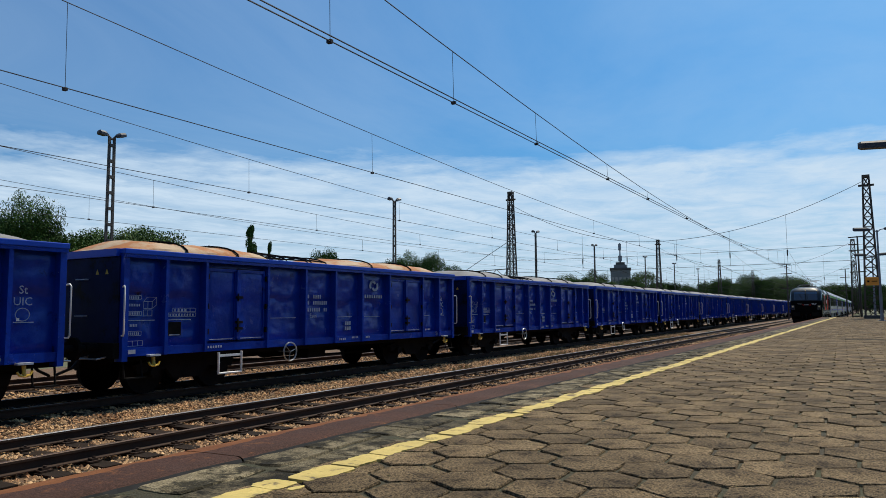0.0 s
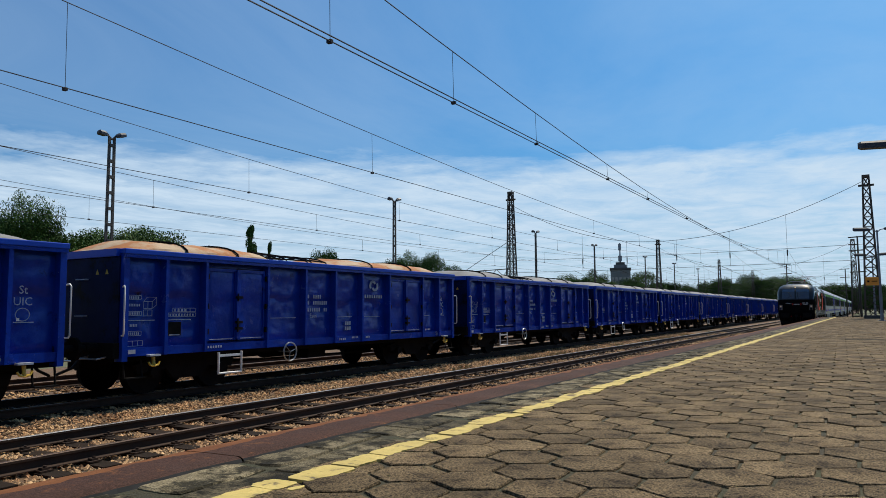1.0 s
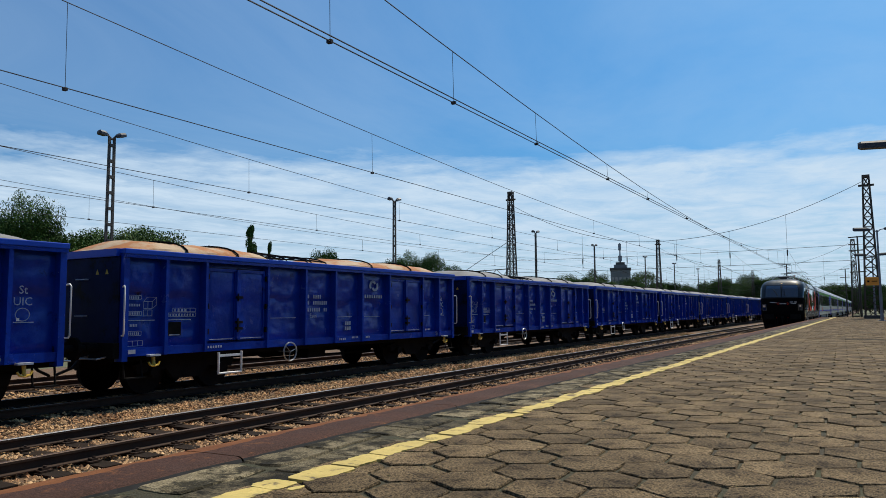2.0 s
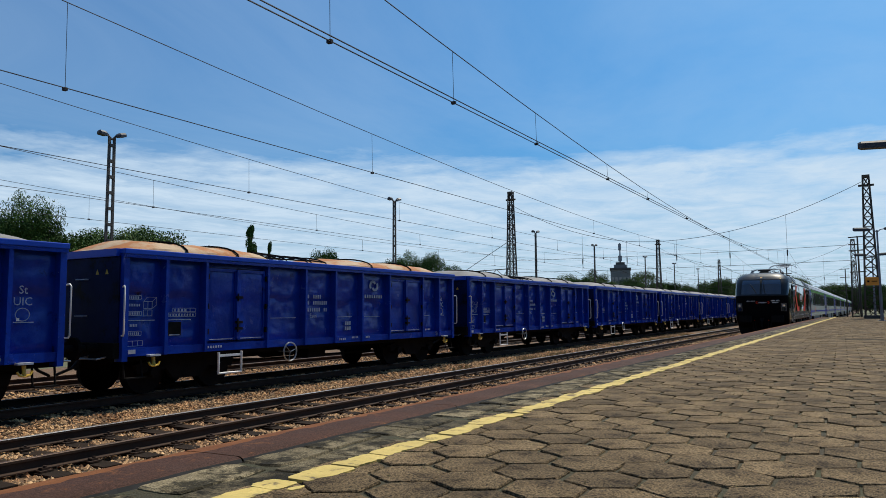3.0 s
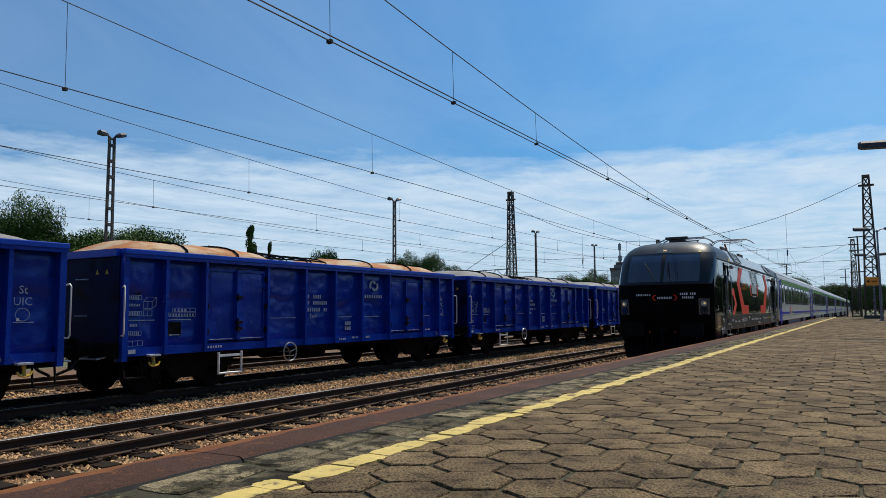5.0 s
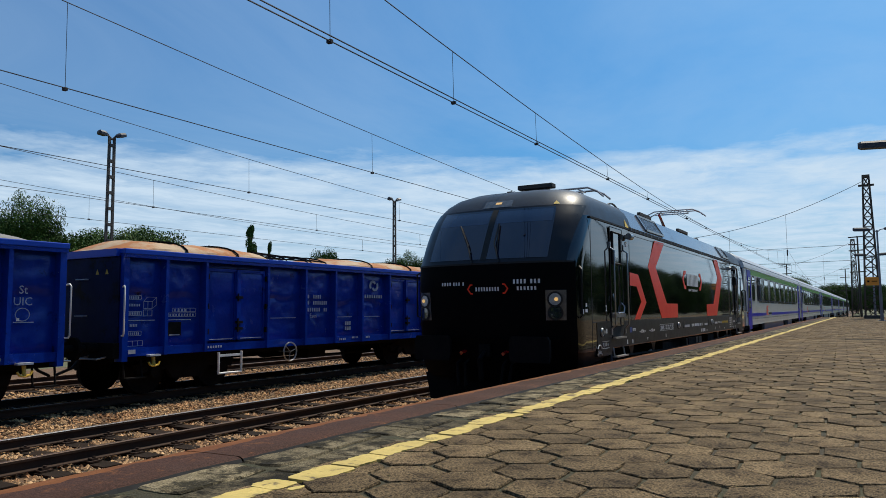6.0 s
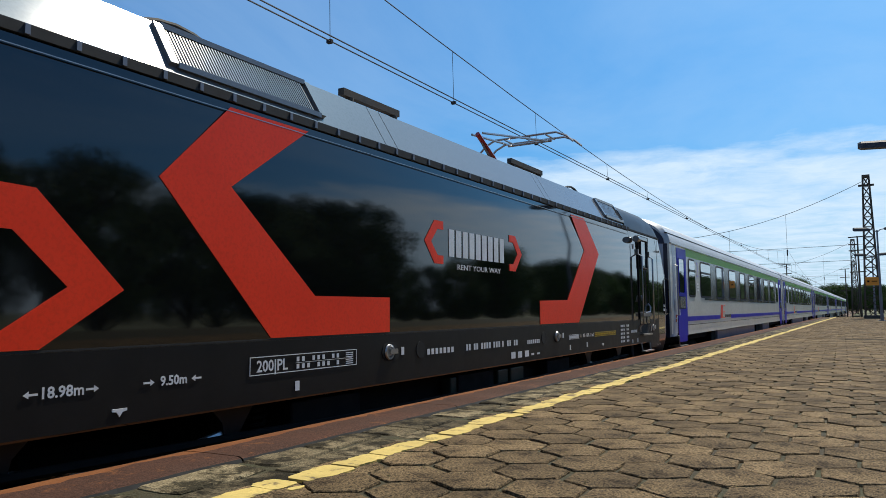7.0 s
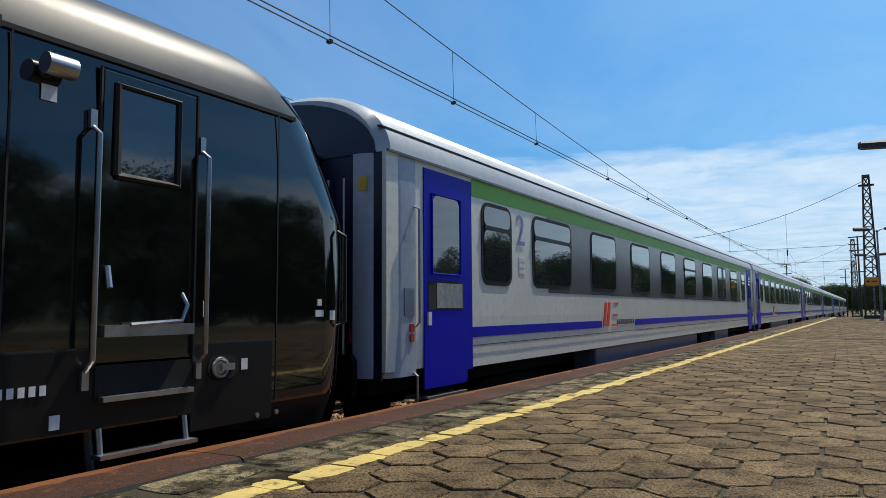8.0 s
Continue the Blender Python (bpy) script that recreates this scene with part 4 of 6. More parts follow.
    lettering("18.98m", .088, M["white_film"], lo, (XL, yy(-5.31), 1.235), nrm, bold=.002)
    arrow(-5.53, 1.235, 1)
    arrow(-5.09, 1.235, -1)
    lettering("9.50m", .085, M["white_film"], lo, (XL, yy(-4.56), 1.235), nrm, bold=.002)
    arrow(-4.71, 1.235, -1)
    arrow(-4.42, 1.235, 1)
    lettering("ERTMS", .075, M["white_film"], lo, (XL, yy(-5.90), 1.28), nrm, bold=.002)
    part("flag_mark", *tag(-6.20, -6.06, 1.235, 1.335, "eu_blue"))
    lettering("200|PL", .120, M["white_film"], lo, (XL, yy(-3.665), 1.265), nrm, bold=.002)
    for z in (1.205, 1.335):
        part("table_line", *tag(-3.90, -2.63, z, z + .006))
    for y in (-3.90, -2.636):
        part("table_line", *tag(y, y + .006, 1.211, 1.335))
    g = Geo()
    for z in (1.226, 1.282):
        for k in range(9):
            if (k + (z > 1.25)) % 4 != 3:
                g.box(*sorted((XL, XL + s * .003)), *sorted((yy(-3.40 + k * .062), yy(-3.37 + k * .062))), z, z + .036)
        for k in range(3):
            g.box(*sorted((XL, XL + s * .003)), *sorted((yy(-2.78), yy(-2.68))), z - .004 + k * .017, z + .004 + k * .017)
    g.box(*sorted((XL, XL + s * .003)), *sorted((yy(-3.41), yy(-2.70))), 1.270, 1.273)
    tagged(part("table_mark", g, M["white_film"], lo), kind="stuff")
    # bars for the names and numbers along the sill
    g = Geo()
    for y0, n, st, h in ((-1.45, 7, .082, .058), (-.62, 2, .062, .070), (-.44, 2, .062, .070), (-.26, 4, .068, .070), (.06, 3, .068, .070), (.30, 1, .06, .070), (.44, 2, .068, .070), (.64, 2, .068, .070), (1.06, 7, .062, .052), (5.93, 7, .058, .055)):
        for k in range(n):
            g.box(*sorted((XL, XL + s * .003)), *sorted((yy(y0 + k * st), yy(y0 + k * st + st * .62))), 1.225, 1.225 + h)
    tagged(part("number_mark", g, M["white_film"], lo, "pale number bars"), kind="stuff")
    for y in (.62, .82, 1.04):
        part("white_plate", *tag(y - .062, y + .062, 1.062, 1.142))
    for y in (1.23, 1.42):
        part("plate_frame", *tag(y - .045, y + .045, 1.072, 1.096))
    for y, z in ((-3.39, 1.055), (2.65, 1.07), (3.41, 1.08), (-1.90, 1.25), (2.36, 1.26)):
        part("small_plate", *tag(y - .024, y + .024, z, z + .075))
    for z in (1.225, 1.288):
        part("date_line", *tag(2.60, 3.04, z, z + .006))
    g = Geo()
    for k in range(14):
        g.box(*sorted((XL, XL + s * .003)), *sorted((yy(2.615 + k * .030), yy(2.637 + k * .030))), 1.238, 1.280)
    tagged(part("date_mark", g, M["white_film"], lo), kind="stuff")
    part("diamond_mark", Geo().prism([(yy(3.07), 1.262), (yy(3.12), 1.30), (yy(3.17), 1.262), (yy(3.12), 1.224)], "x", *sorted((XL, XL + s * .003))), M["lens_grey"], lo)
    lettering("KE - GPR - E mZ", .075, M["white_film"], lo, (XL, yy(3.49), 1.262), nrm, bold=.0015)
    g = Geo()
    for k in range(8):
        y = 3.80 + k * .145
        for z in (1.228, 1.290):
            g.box(*sorted((XL, XL + s * .003)), *sorted((yy(y), yy(y + .12))), z, z + .008)
        for q in (0, .112):
            g.box(*sorted((XL, XL + s * .003)), *sorted((yy(y + q), yy(y + q + .008))), 1.236, 1.290)
        g.box(*sorted((XL, XL + s * .003)), *sorted((yy(y + .03), yy(y + .09))), 1.25, 1.277)
    tagged(part("brake_mark", g, M["ep_yellow"], lo, "yellow brake marks"), kind="stuff")
    g = Geo()
    for k in range(5):
        for y0, n in ((5.25, 3), (5.62, 2)):
            for q in range(n):
                g.box(min(XL, XL + s * .003), max(XL, XL + s * .003), *sorted((yy(y0 + q * .09), yy(y0 + q * .09 + .06))), 1.07 + k * .07, 1.11 + k * .07)
    tagged(part("weight_table", g, M["white_film"], lo), kind="stuff")
    lettering("R | 80 m", .095, M["white_film"], lo, (XL, yy(-7.67), 1.07), nrm)
    for z in (1.008, 1.125):
        part("frame_line", *tag(-7.86, -7.48, z, z + .006))
    lettering("250m", .085, M["white_film"], lo, (XL, yy(-8.0), .955), nrm)
    part("hump_mark", Geo().path([(XL + s * .002, yy(-8.10), 1.02), (XL + s * .002, yy(-8.06), 1.065), (XL + s * .002, yy(-8.0), 1.08), (XL + s * .002, yy(-7.94), 1.065), (XL + s * .002, yy(-7.90), 1.02)], .011, 5), M["white_film"], lo)


def loco_front(lo, e):
    """Windscreen, lamps and writing of one end; e = -1 is the end that leads."""
    made = []

    def put(name, geo, mat, label="", parent=lo, smooth=True):
        if e > 0:
            geo.v = [(-x, -y, z) for x, y, z in geo.v]
        ob = part(name, geo, mat, parent, label, smooth)
        made.append(ob)
        return ob

    rings = []
    for j in range(15):
        z = 2.45 + .97 * j / 14
        half = .90 + .085 * max(0.0, (z - 2.55) / .87) ** 1.4
        rings.append([nose(-half + 2 * half * i / 36, z, .006) for i in range(37)])
    put("windscreen_surround", Geo().loft(rings, closed=False), M["surround"], "grimy black windscreen surround")
    ws = put("windscreen", nose_patch(-.72, .72, 2.51, 3.385, .012, 30, 12, .0), M["screen"], "raked dark windscreen")
    for u0, u1 in ((-.70, -.05), (.05, .70)):
        put("sun_blind", nose_patch(u0, u1, 3.13, 3.35, .0145, 12, 4, .0), M["blind"], "pale sun blind", parent=ws)
    put("centre_post", nose_patch(-.04, .03, 2.50, 3.39, .016, 2, 10), M["rubber"], parent=ws)
    for x in (-.12, .20):
        a, b = nose(x, 2.44, .05), nose(x - .26 if x < 0 else x - .10, 3.12, .05)
        put("wiper", Geo().path([a, nose(x - .10, 2.78, .06), b], .012, 5).bar(nose(x - .05, 2.62, .035), b, .02, .02), M["rubber"], "black wiper")
    put("front_panel", nose_patch(-.965, .965, .57, 2.44, .005, 120, 14), M["matte_black"], "matte black front panel")
    put("front_band", nose_patch(-.95, .95, 2.42, 2.45, .012, 22, 1), M["rubber"])
    put("top_lamp", nose_patch(-.05, .03, 3.50, 3.54, .015, 4, 2), M["lamp_on"] if e < 0 else M["lens_clear"], "lit top lamp" if e < 0 else "")
    put("warning_triangle", Geo().add([nose(.69, 3.435, .014), nose(.76, 3.435, .014), nose(.725, 3.50, .014)], [(0, 1, 2)]), M["ep_yellow"], "yellow warning triangle", smooth=False)
    put("lamp_panel", nose_patch(-.20, .18, 3.44, 3.57, .010, 8, 3), M["lens_grey"], "grey lamp panel")
    for s in (-1, 1):
        hl = put("headlight", nose_patch(s * .695, s * .885, 1.51, 1.985, .012, 8, 6, -.01), M["lens_grey"], "clear headlight cover")
        for z, r in ((1.84, .115), (1.63, .115)):
            c = Vector(nose(s * .79, z, .014))
            n = Vector((s * .35, -.94, 0)).normalized()
            put("headlight_lens", Geo().tube(c, c + n * .018, r * .82, 18), M["lens_clear"] if z > 1.7 else M["glass"], parent=hl)
            put("lens_ring", Geo().tube(c - n * .004, c + n * .010, r * 1.08, 20), M["rubber"], parent=hl)
        c = Vector(nose(s * .80, 1.84, .022))
        put("lit_lamp", Geo().tube(c, c + Vector((s * .25, -.97, 0)) * .022, .030, 16), M["lamp_on"] if e < 0 else M["red_lamp"], "lit lamp" if e < 0 else "", parent=hl)
        put("corner_handle", Geo().path([nose(s * .985, 1.55, .01), nose(s * .985, 1.58, .06), nose(s * .985, 2.32, .06), nose(s * .985, 2.36, .01)], .016, 6), M["black_lower"])
        put("corner_plate", Geo().add([nose(s * q, z, .01) for z in (1.60, 1.68) for q in (.992, .999)], [(0, 1, 3, 2)]), M["white_film"])
        bx = s * .875
        put("front_buffer", Geo().tube((bx, -8.8, 1.05), (bx, -9.3, 1.05), .14, 14).prism([(bx - .32, .86), (bx + .32, .86), (bx + .34, .95), (bx + .34, 1.20), (bx + .30, 1.26), (bx - .30, 1.26), (bx - .34, 1.20), (bx - .34, .95)], "y", -9.49, -9.42).tube((bx, -9.2, 1.05), (bx, -9.44, 1.05), .10, 12), M["under"], "black buffer")
    put("front_apron", Geo().loft([[nose(-.9 + 1.8 * i / 20, z, .06) for i in range(21)] for z in (.56, .80, 1.22)], closed=False), M["matte_black"], "black buffer beam apron")
    put("plough", Geo().prism([(-1.25, .15), (1.25, .15), (1.35, .60), (-1.35, .60)], "y", -8.92, -8.80), M["under"], "black rail guard", smooth=False)
    cp = Geo().box(-.10, .10, -9.3, -8.9, .92, 1.12).path([(0, -9.25, 1.0), (0, -9.45, .9), (0, -9.4, .55)], .045, 8)
    for x in (-.35, -.5, .35, .5):
        cp.path([(x, -9.0, .95), (x, -9.3, .80), (x * .9, -9.35, .45), (x * .8, -9.2, .32)], .028, 6)
    put("coupling", cp, M["under"], "coupling hook and hoses")
    for x in (-.38, .38):
        put("hose_tap", Geo().tube((x, -9.1, 1.02), (x, -9.38, .98), .03, 6), M["red_lamp"])
    # number bars and the owner's sign over the front
    g = Geo()
    for u0, n, st, z, h in ((-.52, 4, .034, 2.085, .055), (-.37, 3, .034, 2.085, .055), (-.25, 1, .034, 2.085, .055), (.36, 4, .040, 2.095, .070), (.55, 3, .040, 2.095, .070), (.40, 6, .038, 1.99, .060), (-.09, 9, .033, 1.985, .065)):
        for k in range(n):
            a, b = u0 + k * st, u0 + (k + .55) * st
            g.add([nose(a, z, .012), nose(b, z, .012), nose(b, z + h, .012), nose(a, z + h, .012)], [(0, 1, 2, 3)])
    tagged(put("number_mark", g, M["white_film"], "pale number bars", smooth=False), kind="stuff")
    for d, u in ((1, -.155), (-1, .265)):
        g = Geo()
        z0 = 2.02
        pts = [(u + d * .03, z0 + .085), (u, z0 + .085), (u - d * .04, z0), (u, z0 - .085), (u + d * .03, z0 - .085), (u + d * .03, z0 - .06), (u + d * .008, z0 - .06), (u - d * .020, z0), (u + d * .008, z0 + .06), (u + d * .03, z0 + .06)]
        g.add([nose(a, z, .012) for a, z in pts], [tuple(range(len(pts)))])
        put("front_hook", g, M["red"], smooth=False)
    return made


def pantograph(lo, yc, raised, flip):
    d = -1 if flip else 1
    p = part("pantograph", Geo().box(-.55, .55, yc - .55, yc + .55, 3.90, 3.95).box(-.5, -.42, yc - .7, yc + .7, 3.95, 4.0).box(.42, .5, yc - .7, yc + .7, 3.95, 4.0), M["mast"], lo, "raised pantograph" if raised else "folded pantograph")
    top = 4.95 if raised else 4.16
    ky, kz = (yc + d * .70, 4.58) if raised else (yc + d * 1.0, 4.08)
    hy = yc - d * 1.45 if raised else yc - d * .85
    arm = Geo().tube((0, yc - d * .4, 4.0), (0, ky, kz), .05, 8, .04)
    part("lower_arm", arm, M["red_lamp"] if raised else M["steel"], p, smooth=True)
    up = Geo()
    for x in (-1, 1):
        up.tube((x * .10, ky, kz), (x * .38, hy, top - .10), .022, 6)
    up.tube((-.45, hy, top - .10), (.45, hy, top - .10), .025, 6).tube((0, yc - d * .15, 4.0), (0, ky - d * .15, kz - .12), .02, 6)
    part("upper_arm", up, M["steel"], p, smooth=True)
    hd = Geo()
    for q in (-.22, .22):
        hd.path([(-.95, hy + q, top - .22), (-.82, hy + q, top - .10), (-.62, hy + q, top - .01), (.62, hy + q, top - .01), (.82, hy + q, top - .10), (.95, hy + q, top - .22)], .020, 6)
    for x in (-.42, .42):
        hd.tube((x, hy - .22, top - .03), (x, hy + .22, top - .03), .018, 6)
    part("collector_head", hd, M["steel"], p, "steel collector head", smooth=True)
    if not raised:
        ry = yc - d * 2.25
        part("head_rest", Geo().box(-.36, .36, ry - .10, ry + .10, 4.00, 4.09).box(-.24, .24, ry - .07, ry + .07, 3.84, 4.00), M["mast"], p, "dark pantograph head rest", bevel=.015)
        part("rest_arm", Geo().bar((0, ry, 4.07), (0, yc, 4.05), .07, .05), M["mast"], p)
    for x in (-.45, .45):
        for y in (-.5, .5):
            g = Geo()
            for k in range(4):
                g.tube((x, yc + y, 3.78 + k * .03), (x, yc + y, 3.80 + k * .03), .07 if k % 2 == 0 else .04, 10)
            part("insulator", g, M["red_lamp"], p)
    return p


def loco_roof(lo):
    pantograph(lo, 3.3, True, True)
    pantograph(lo, -4.75, False, False)
    g = Geo()
    for x in (-.75, -.35, .35):
        g.bar((x, -2.4, 3.98), (x, 1.6, 3.98), .05, .06)
        for y in (-2.2, -.4, 1.4):
            g.tube((x, y, 3.80), (x, y, 3.98), .05, 8)
    part("busbar", g, M["steel"], lo, "roof busbars")
    for x in (-.5, .5):
        for y0, y1 in ((-1.6, -.5), (2.75, 4.05)):
            part("roof_beam", Geo().box(x - .04, x + .04, y0, y1, 4.06, 4.14).tube((x, y0 + .15, 3.70), (x, y0 + .15, 4.06), .05, 8).tube((x, y1 - .08, 3.70), (x, y1 - .08, 4.06), .05, 8), M["mast"], lo, "brown roof beam on insulators")
        part("roof_valve", Geo().tube((x, 1.0, 3.70), (x, 1.0, 3.98), .09, 10).tube((x, 1.6, 3.70), (x, 1.6, 3.95), .08, 10).box(x - .1, x + .1, 1.9, 2.3, 3.70, 3.92), M["galvanised"], lo, smooth=True)
    for y0 in (-4.0, 5.4):
        for k in range(5):
            pts = [(-.5 + k * .25, y0 + (1.0 + .12 * k) * t / 8 - .55, 3.84 + (.36 - .03 * k) * math.sin(math.pi * t / 8)) for t in range(9)]
            part("roof_cable", Geo().path(pts, .022, 6), M["rubber"], lo, "black roof cable", smooth=True)
    part("roof_horn", Geo().box(-.35, .35, -6.6, -6.1, 3.80, 3.90).tube((-.15, -6.2, 3.95), (-.15, -6.7, 3.95), .06, 10, .09), M["roof_grey"], lo)


def loco_running_gear(lo):
    for y in (-4.75, 4.75):
        b = part("bogie", Geo().box(-1.0, 1.0, y - .5, y + .5, .45, .85), M["under"], lo, "black bogie")
        for s in (-1, 1):
            part("side_frame", Geo().prism([(y - 2.1, .55), (y - 1.9, .78), (y - .6, .72), (y + .6, .72), (y + 1.9, .78), (y + 2.1, .55), (y + 1.0, .50), (y + .7, .32), (y - .7, .32), (y - 1.0, .50)], "x", s * 1.12 - .08, s * 1.12 + .08), M["under"], b)
            for d in (-1.25, 1.25):
                part("wheel", Geo().tube((s * .69, y + d, .61), (s * .84, y + d, .61), .61, 24).tube((s * .84, y + d, .61), (s * 1.2, y + d, .61), .16, 12), M["under"], b, smooth=True)
                part("damper", Geo().tube((s * 1.28, y + d * .55, .62), (s * 1.28, y + d * 1.25, .50), .05, 8), M["steel"], b, smooth=True)
        for s in (-1, 1):
            for d in (-1, 1):
                part("yaw_damper", Geo().tube((s * 1.32, y + d * .08, .68), (s * 1.32, y + d * .45, .74), .045, 10).tube((s * 1.32, y + d * .45, .74), (s * 1.32, y + d * .80, .80), .028, 8), M["steel"], b, "pale steel damper", smooth=True)
                part("damper_bracket", Geo().prism([(y + d * .62, 1.0), (y + d * 1.06, 1.0), (y + d * .96, .86), (y + d * .86, .72), (y + d * .78, .72), (y + d * .74, .88)], "x", *sorted((s * 1.20, s * 1.36))), M["black_lower"], b, "black damper bracket")
                coil = [(s * 1.16 + .09 * math.cos(k * .9), y + d * 1.25 + .09 * math.sin(k * .9), .74 + .008 * k) for k in range(32)]
                part("coil_spring", Geo().path(coil, .018, 5), M["under"], b, smooth=True)
                part("sand_pipe", Geo().path([(s * 1.30, y + d * 1.95, .98), (s * 1.30, y + d * 2.0, .60), (s * 1.0, y + d * 2.1, .25)], .026, 6), M["galvanised"], b, smooth=True)
                part("axle_box", Geo().tube((s * 1.18, y + d * 1.25, .61), (s * 1.34, y + d * 1.25, .61), .15, 14).box(*sorted((s * 1.18, s * 1.30)), y + d * 1.25 - .2, y + d * 1.25 + .2, .50, .72), M["under"], b)
    for s in (-1, 1):
        for y, w in ((.55, .28), (.98, .40), (-.6, .36)):
            part("green_casing", Geo().box(*sorted((s * 1.26, s * 1.40)), y - w / 2, y + w / 2, .70, .93), M["moss_green"], lo, "dark green casing", bevel=.015)
    for e in (-1, 1):
        # added block: hides the sunlit ballast so the space below stays dark
        part("cab_underbox", Geo().box(-1.22, 1.22, *sorted((e * 6.95, e * 8.4)), .26, .90), M["under"], lo, "added black box that darkens the space under the cab", bevel=.03)
    part("underbox", Geo().box(-1.25, 1.25, -2.4, 2.4, .28, .98), M["under"], lo, "black equipment box", bevel=.03)


loco = make_loco()
for side in (1, -1):
    loco_side(loco, side)
for end in (-1, 1):
    loco_front(loco, end)
loco_roof(loco)
loco_running_gear(loco)


# ---- coaches ----
CL = 13.0    # half the body


def rounded(y0, y1, z0, z1, r):
    """Outline of a rectangle with rounded corners."""
    pts = []
    for cy, cz, a0 in ((y1 - r, z1 - r, 0), (y0 + r, z1 - r, 90), (y0 + r, z0 + r, 180), (y1 - r, z0 + r, 270)):
        pts += [(cy + r * math.cos(radians(a0 + 22.5 * k)), cz + r * math.sin(radians(a0 + 22.5 * k))) for k in range(5)]
    return pts


def make_coach():
    c = thing("passenger_coach", pose(0, 0, 0), "grey passenger coach with green and violet stripes", "railway coach", "coaches of the passenger train")

    def ring(y, inset=0.0):
        pts = [(1.40 - inset, 1.08)]
        pts += [(1.412 - inset, 1.6), (1.412 - inset, 2.9), (1.41 - inset, 3.24)]
        for k in range(1, 13):
            a = k * math.pi / 24
            pts.append((1.41 * math.cos(a) ** .8 * (1 - inset / 1.41), 3.24 + (.73 - inset * .6) * math.sin(a)))
        full = pts + [(-x, z) for x, z in pts[::-1][1:]]
        return [(x, y, z) for x, z in full]
    part("body", Geo().loft([[p for p in ring(y) if p[2] <= 3.25] for y in (-CL, CL)]), M["coach_grey"], c, "light grey body")
    rr = [[p for p in ring(y, i) if p[2] >= 3.235] for y, i in ((-CL - .02, .10), (-CL + .08, .0), (CL - .08, .0), (CL + .02, .10))]
    roof = part("roof", Geo().loft(rr), M["coach_roof"], c, "pale grey rounded roof", smooth=True)
    part("roof_line", Geo().box(1.30, 1.345, -CL, CL, 3.50, 3.515).box(-1.345, -1.30, -CL, CL, 3.50, 3.515), M["rubber"], roof)
    for y in (-10.9, -4, 3.5, 10.9):
        part("roof_vent", Geo().loft([[(x * .35, y + q, 3.96 + .10 * math.cos(x * 1.3)) for x in (-1, -.5, 0, .5, 1)] for q in (-.6, -.5, .5, .6)], closed=False).box(-.25, .25, y - .5, y + .5, 3.92, 4.02), M["coach_roof"], roof)
    for s in (-1, 1):
        X = s * 1.413

        def plate(name, y0, y1, z0, z1, mat, lift=.004, label="", parent=c, bevel=0.0):
            return part(name, Geo().box(min(X, X + s * lift), max(X, X + s * lift), y0, y1, z0, z1), mat, parent, label, bevel=bevel)
        plate("green_stripe", -11.25, 11.25, 3.03, 3.235, M["coach_green"], label="green stripe")
        plate("window_band", -8.9, 9.55, 1.92, 3.028, M["coach_band"], label="dark grey window band")
        plate("violet_stripe", -11.25, -6.5, 1.36, 1.48, M["coach_blue"])
        plate("violet_stripe", -4.4, 11.25, 1.36, 1.48, M["coach_blue"])
        plate("sill_seam", -11.25, 11.25, 1.26, 1.27, M["coach_band"])
        plate("gutter", -CL, CL, 3.238, 3.262, M["coach_band"], .03)
        # coach company sign as plain bars
        sg = Geo()
        for k in range(3):
            a, w = -6.42 + k * .20 + (.12 if k == 2 else 0), .13 if k < 2 else .28
            if k < 2:
                sg.prism([(a, 1.38), (a + w, 1.38), (a + w + .12, 1.80), (a + .12, 1.80)], "x", *sorted((X, X + s * .006)))
            else:
                for z in (1.38, 1.56, 1.77):
                    sg.box(*sorted((X, X + s * .006)), a + (z - 1.38) * .28, a + (z - 1.38) * .28 + w, z, z + .03)
        part("company_sign", sg, M["red"], c, "red sign bars")
        sg = Geo()
        for k in range(9):
            sg.box(min(X, X + s * .006), max(X, X + s * .006), -5.6 + k * .13, -5.53 + k * .13, 1.40, 1.49)
        part("company_name", sg, M["coach_band"], c)
        # windows
        spec = [(-10.58, .74, True)] + [(-8.70 + 2.4 * k, 1.42 if k == 0 else 1.32, k in (0, 4, 7)) for k in range(8)] + [(10.30, .74, True)]
        for yc, wd, vent in spec:
            y0, y1 = yc - wd / 2, yc + wd / 2
            fr = part("window", Geo().prism(rounded(y0 - .06, y1 + .06, 1.98, 3.00, .16), "x", *sorted((X, X + s * .010))), M["rubber"], c, "dark window")
            part("pane", Geo().prism(rounded(y0, y1, 2.04, 2.66 if vent else 2.95, .10), "x", *sorted((X + s * .009, X + s * .016))), M["glass"], fr)
            if vent:
                part("vent_pane", Geo().prism(rounded(y0, y1, 2.71, 2.95, .09), "x", *sorted((X + s * .009, X + s * .016))), M["glass"], fr)
                part("window_frame", Geo().box(min(X + s * .012, X + s * .03), max(X + s * .012, X + s * .03), y0 - .01, y1 + .01, 2.66, 2.71), M["black_lower"], fr)
        for e in (-1, 1):
            y0, y1 = sorted((e * 12.33, e * 11.40))
            d = plate("door", y0, y1, .86, 3.19, M["coach_blue"], .010, "violet blue entrance door", bevel=.004)
            plate("door_surround", y1 if e < 0 else y0 - .14, y1 + .14 if e < 0 else y0, 1.0, 3.19, M["coach_blue"], .006)
            part("door_window", Geo().prism(rounded(y0 + .17, y1 - .17, 2.08, 2.92, .10), "x", *sorted((X + s * .009, X + s * .016))), M["glass"], d)
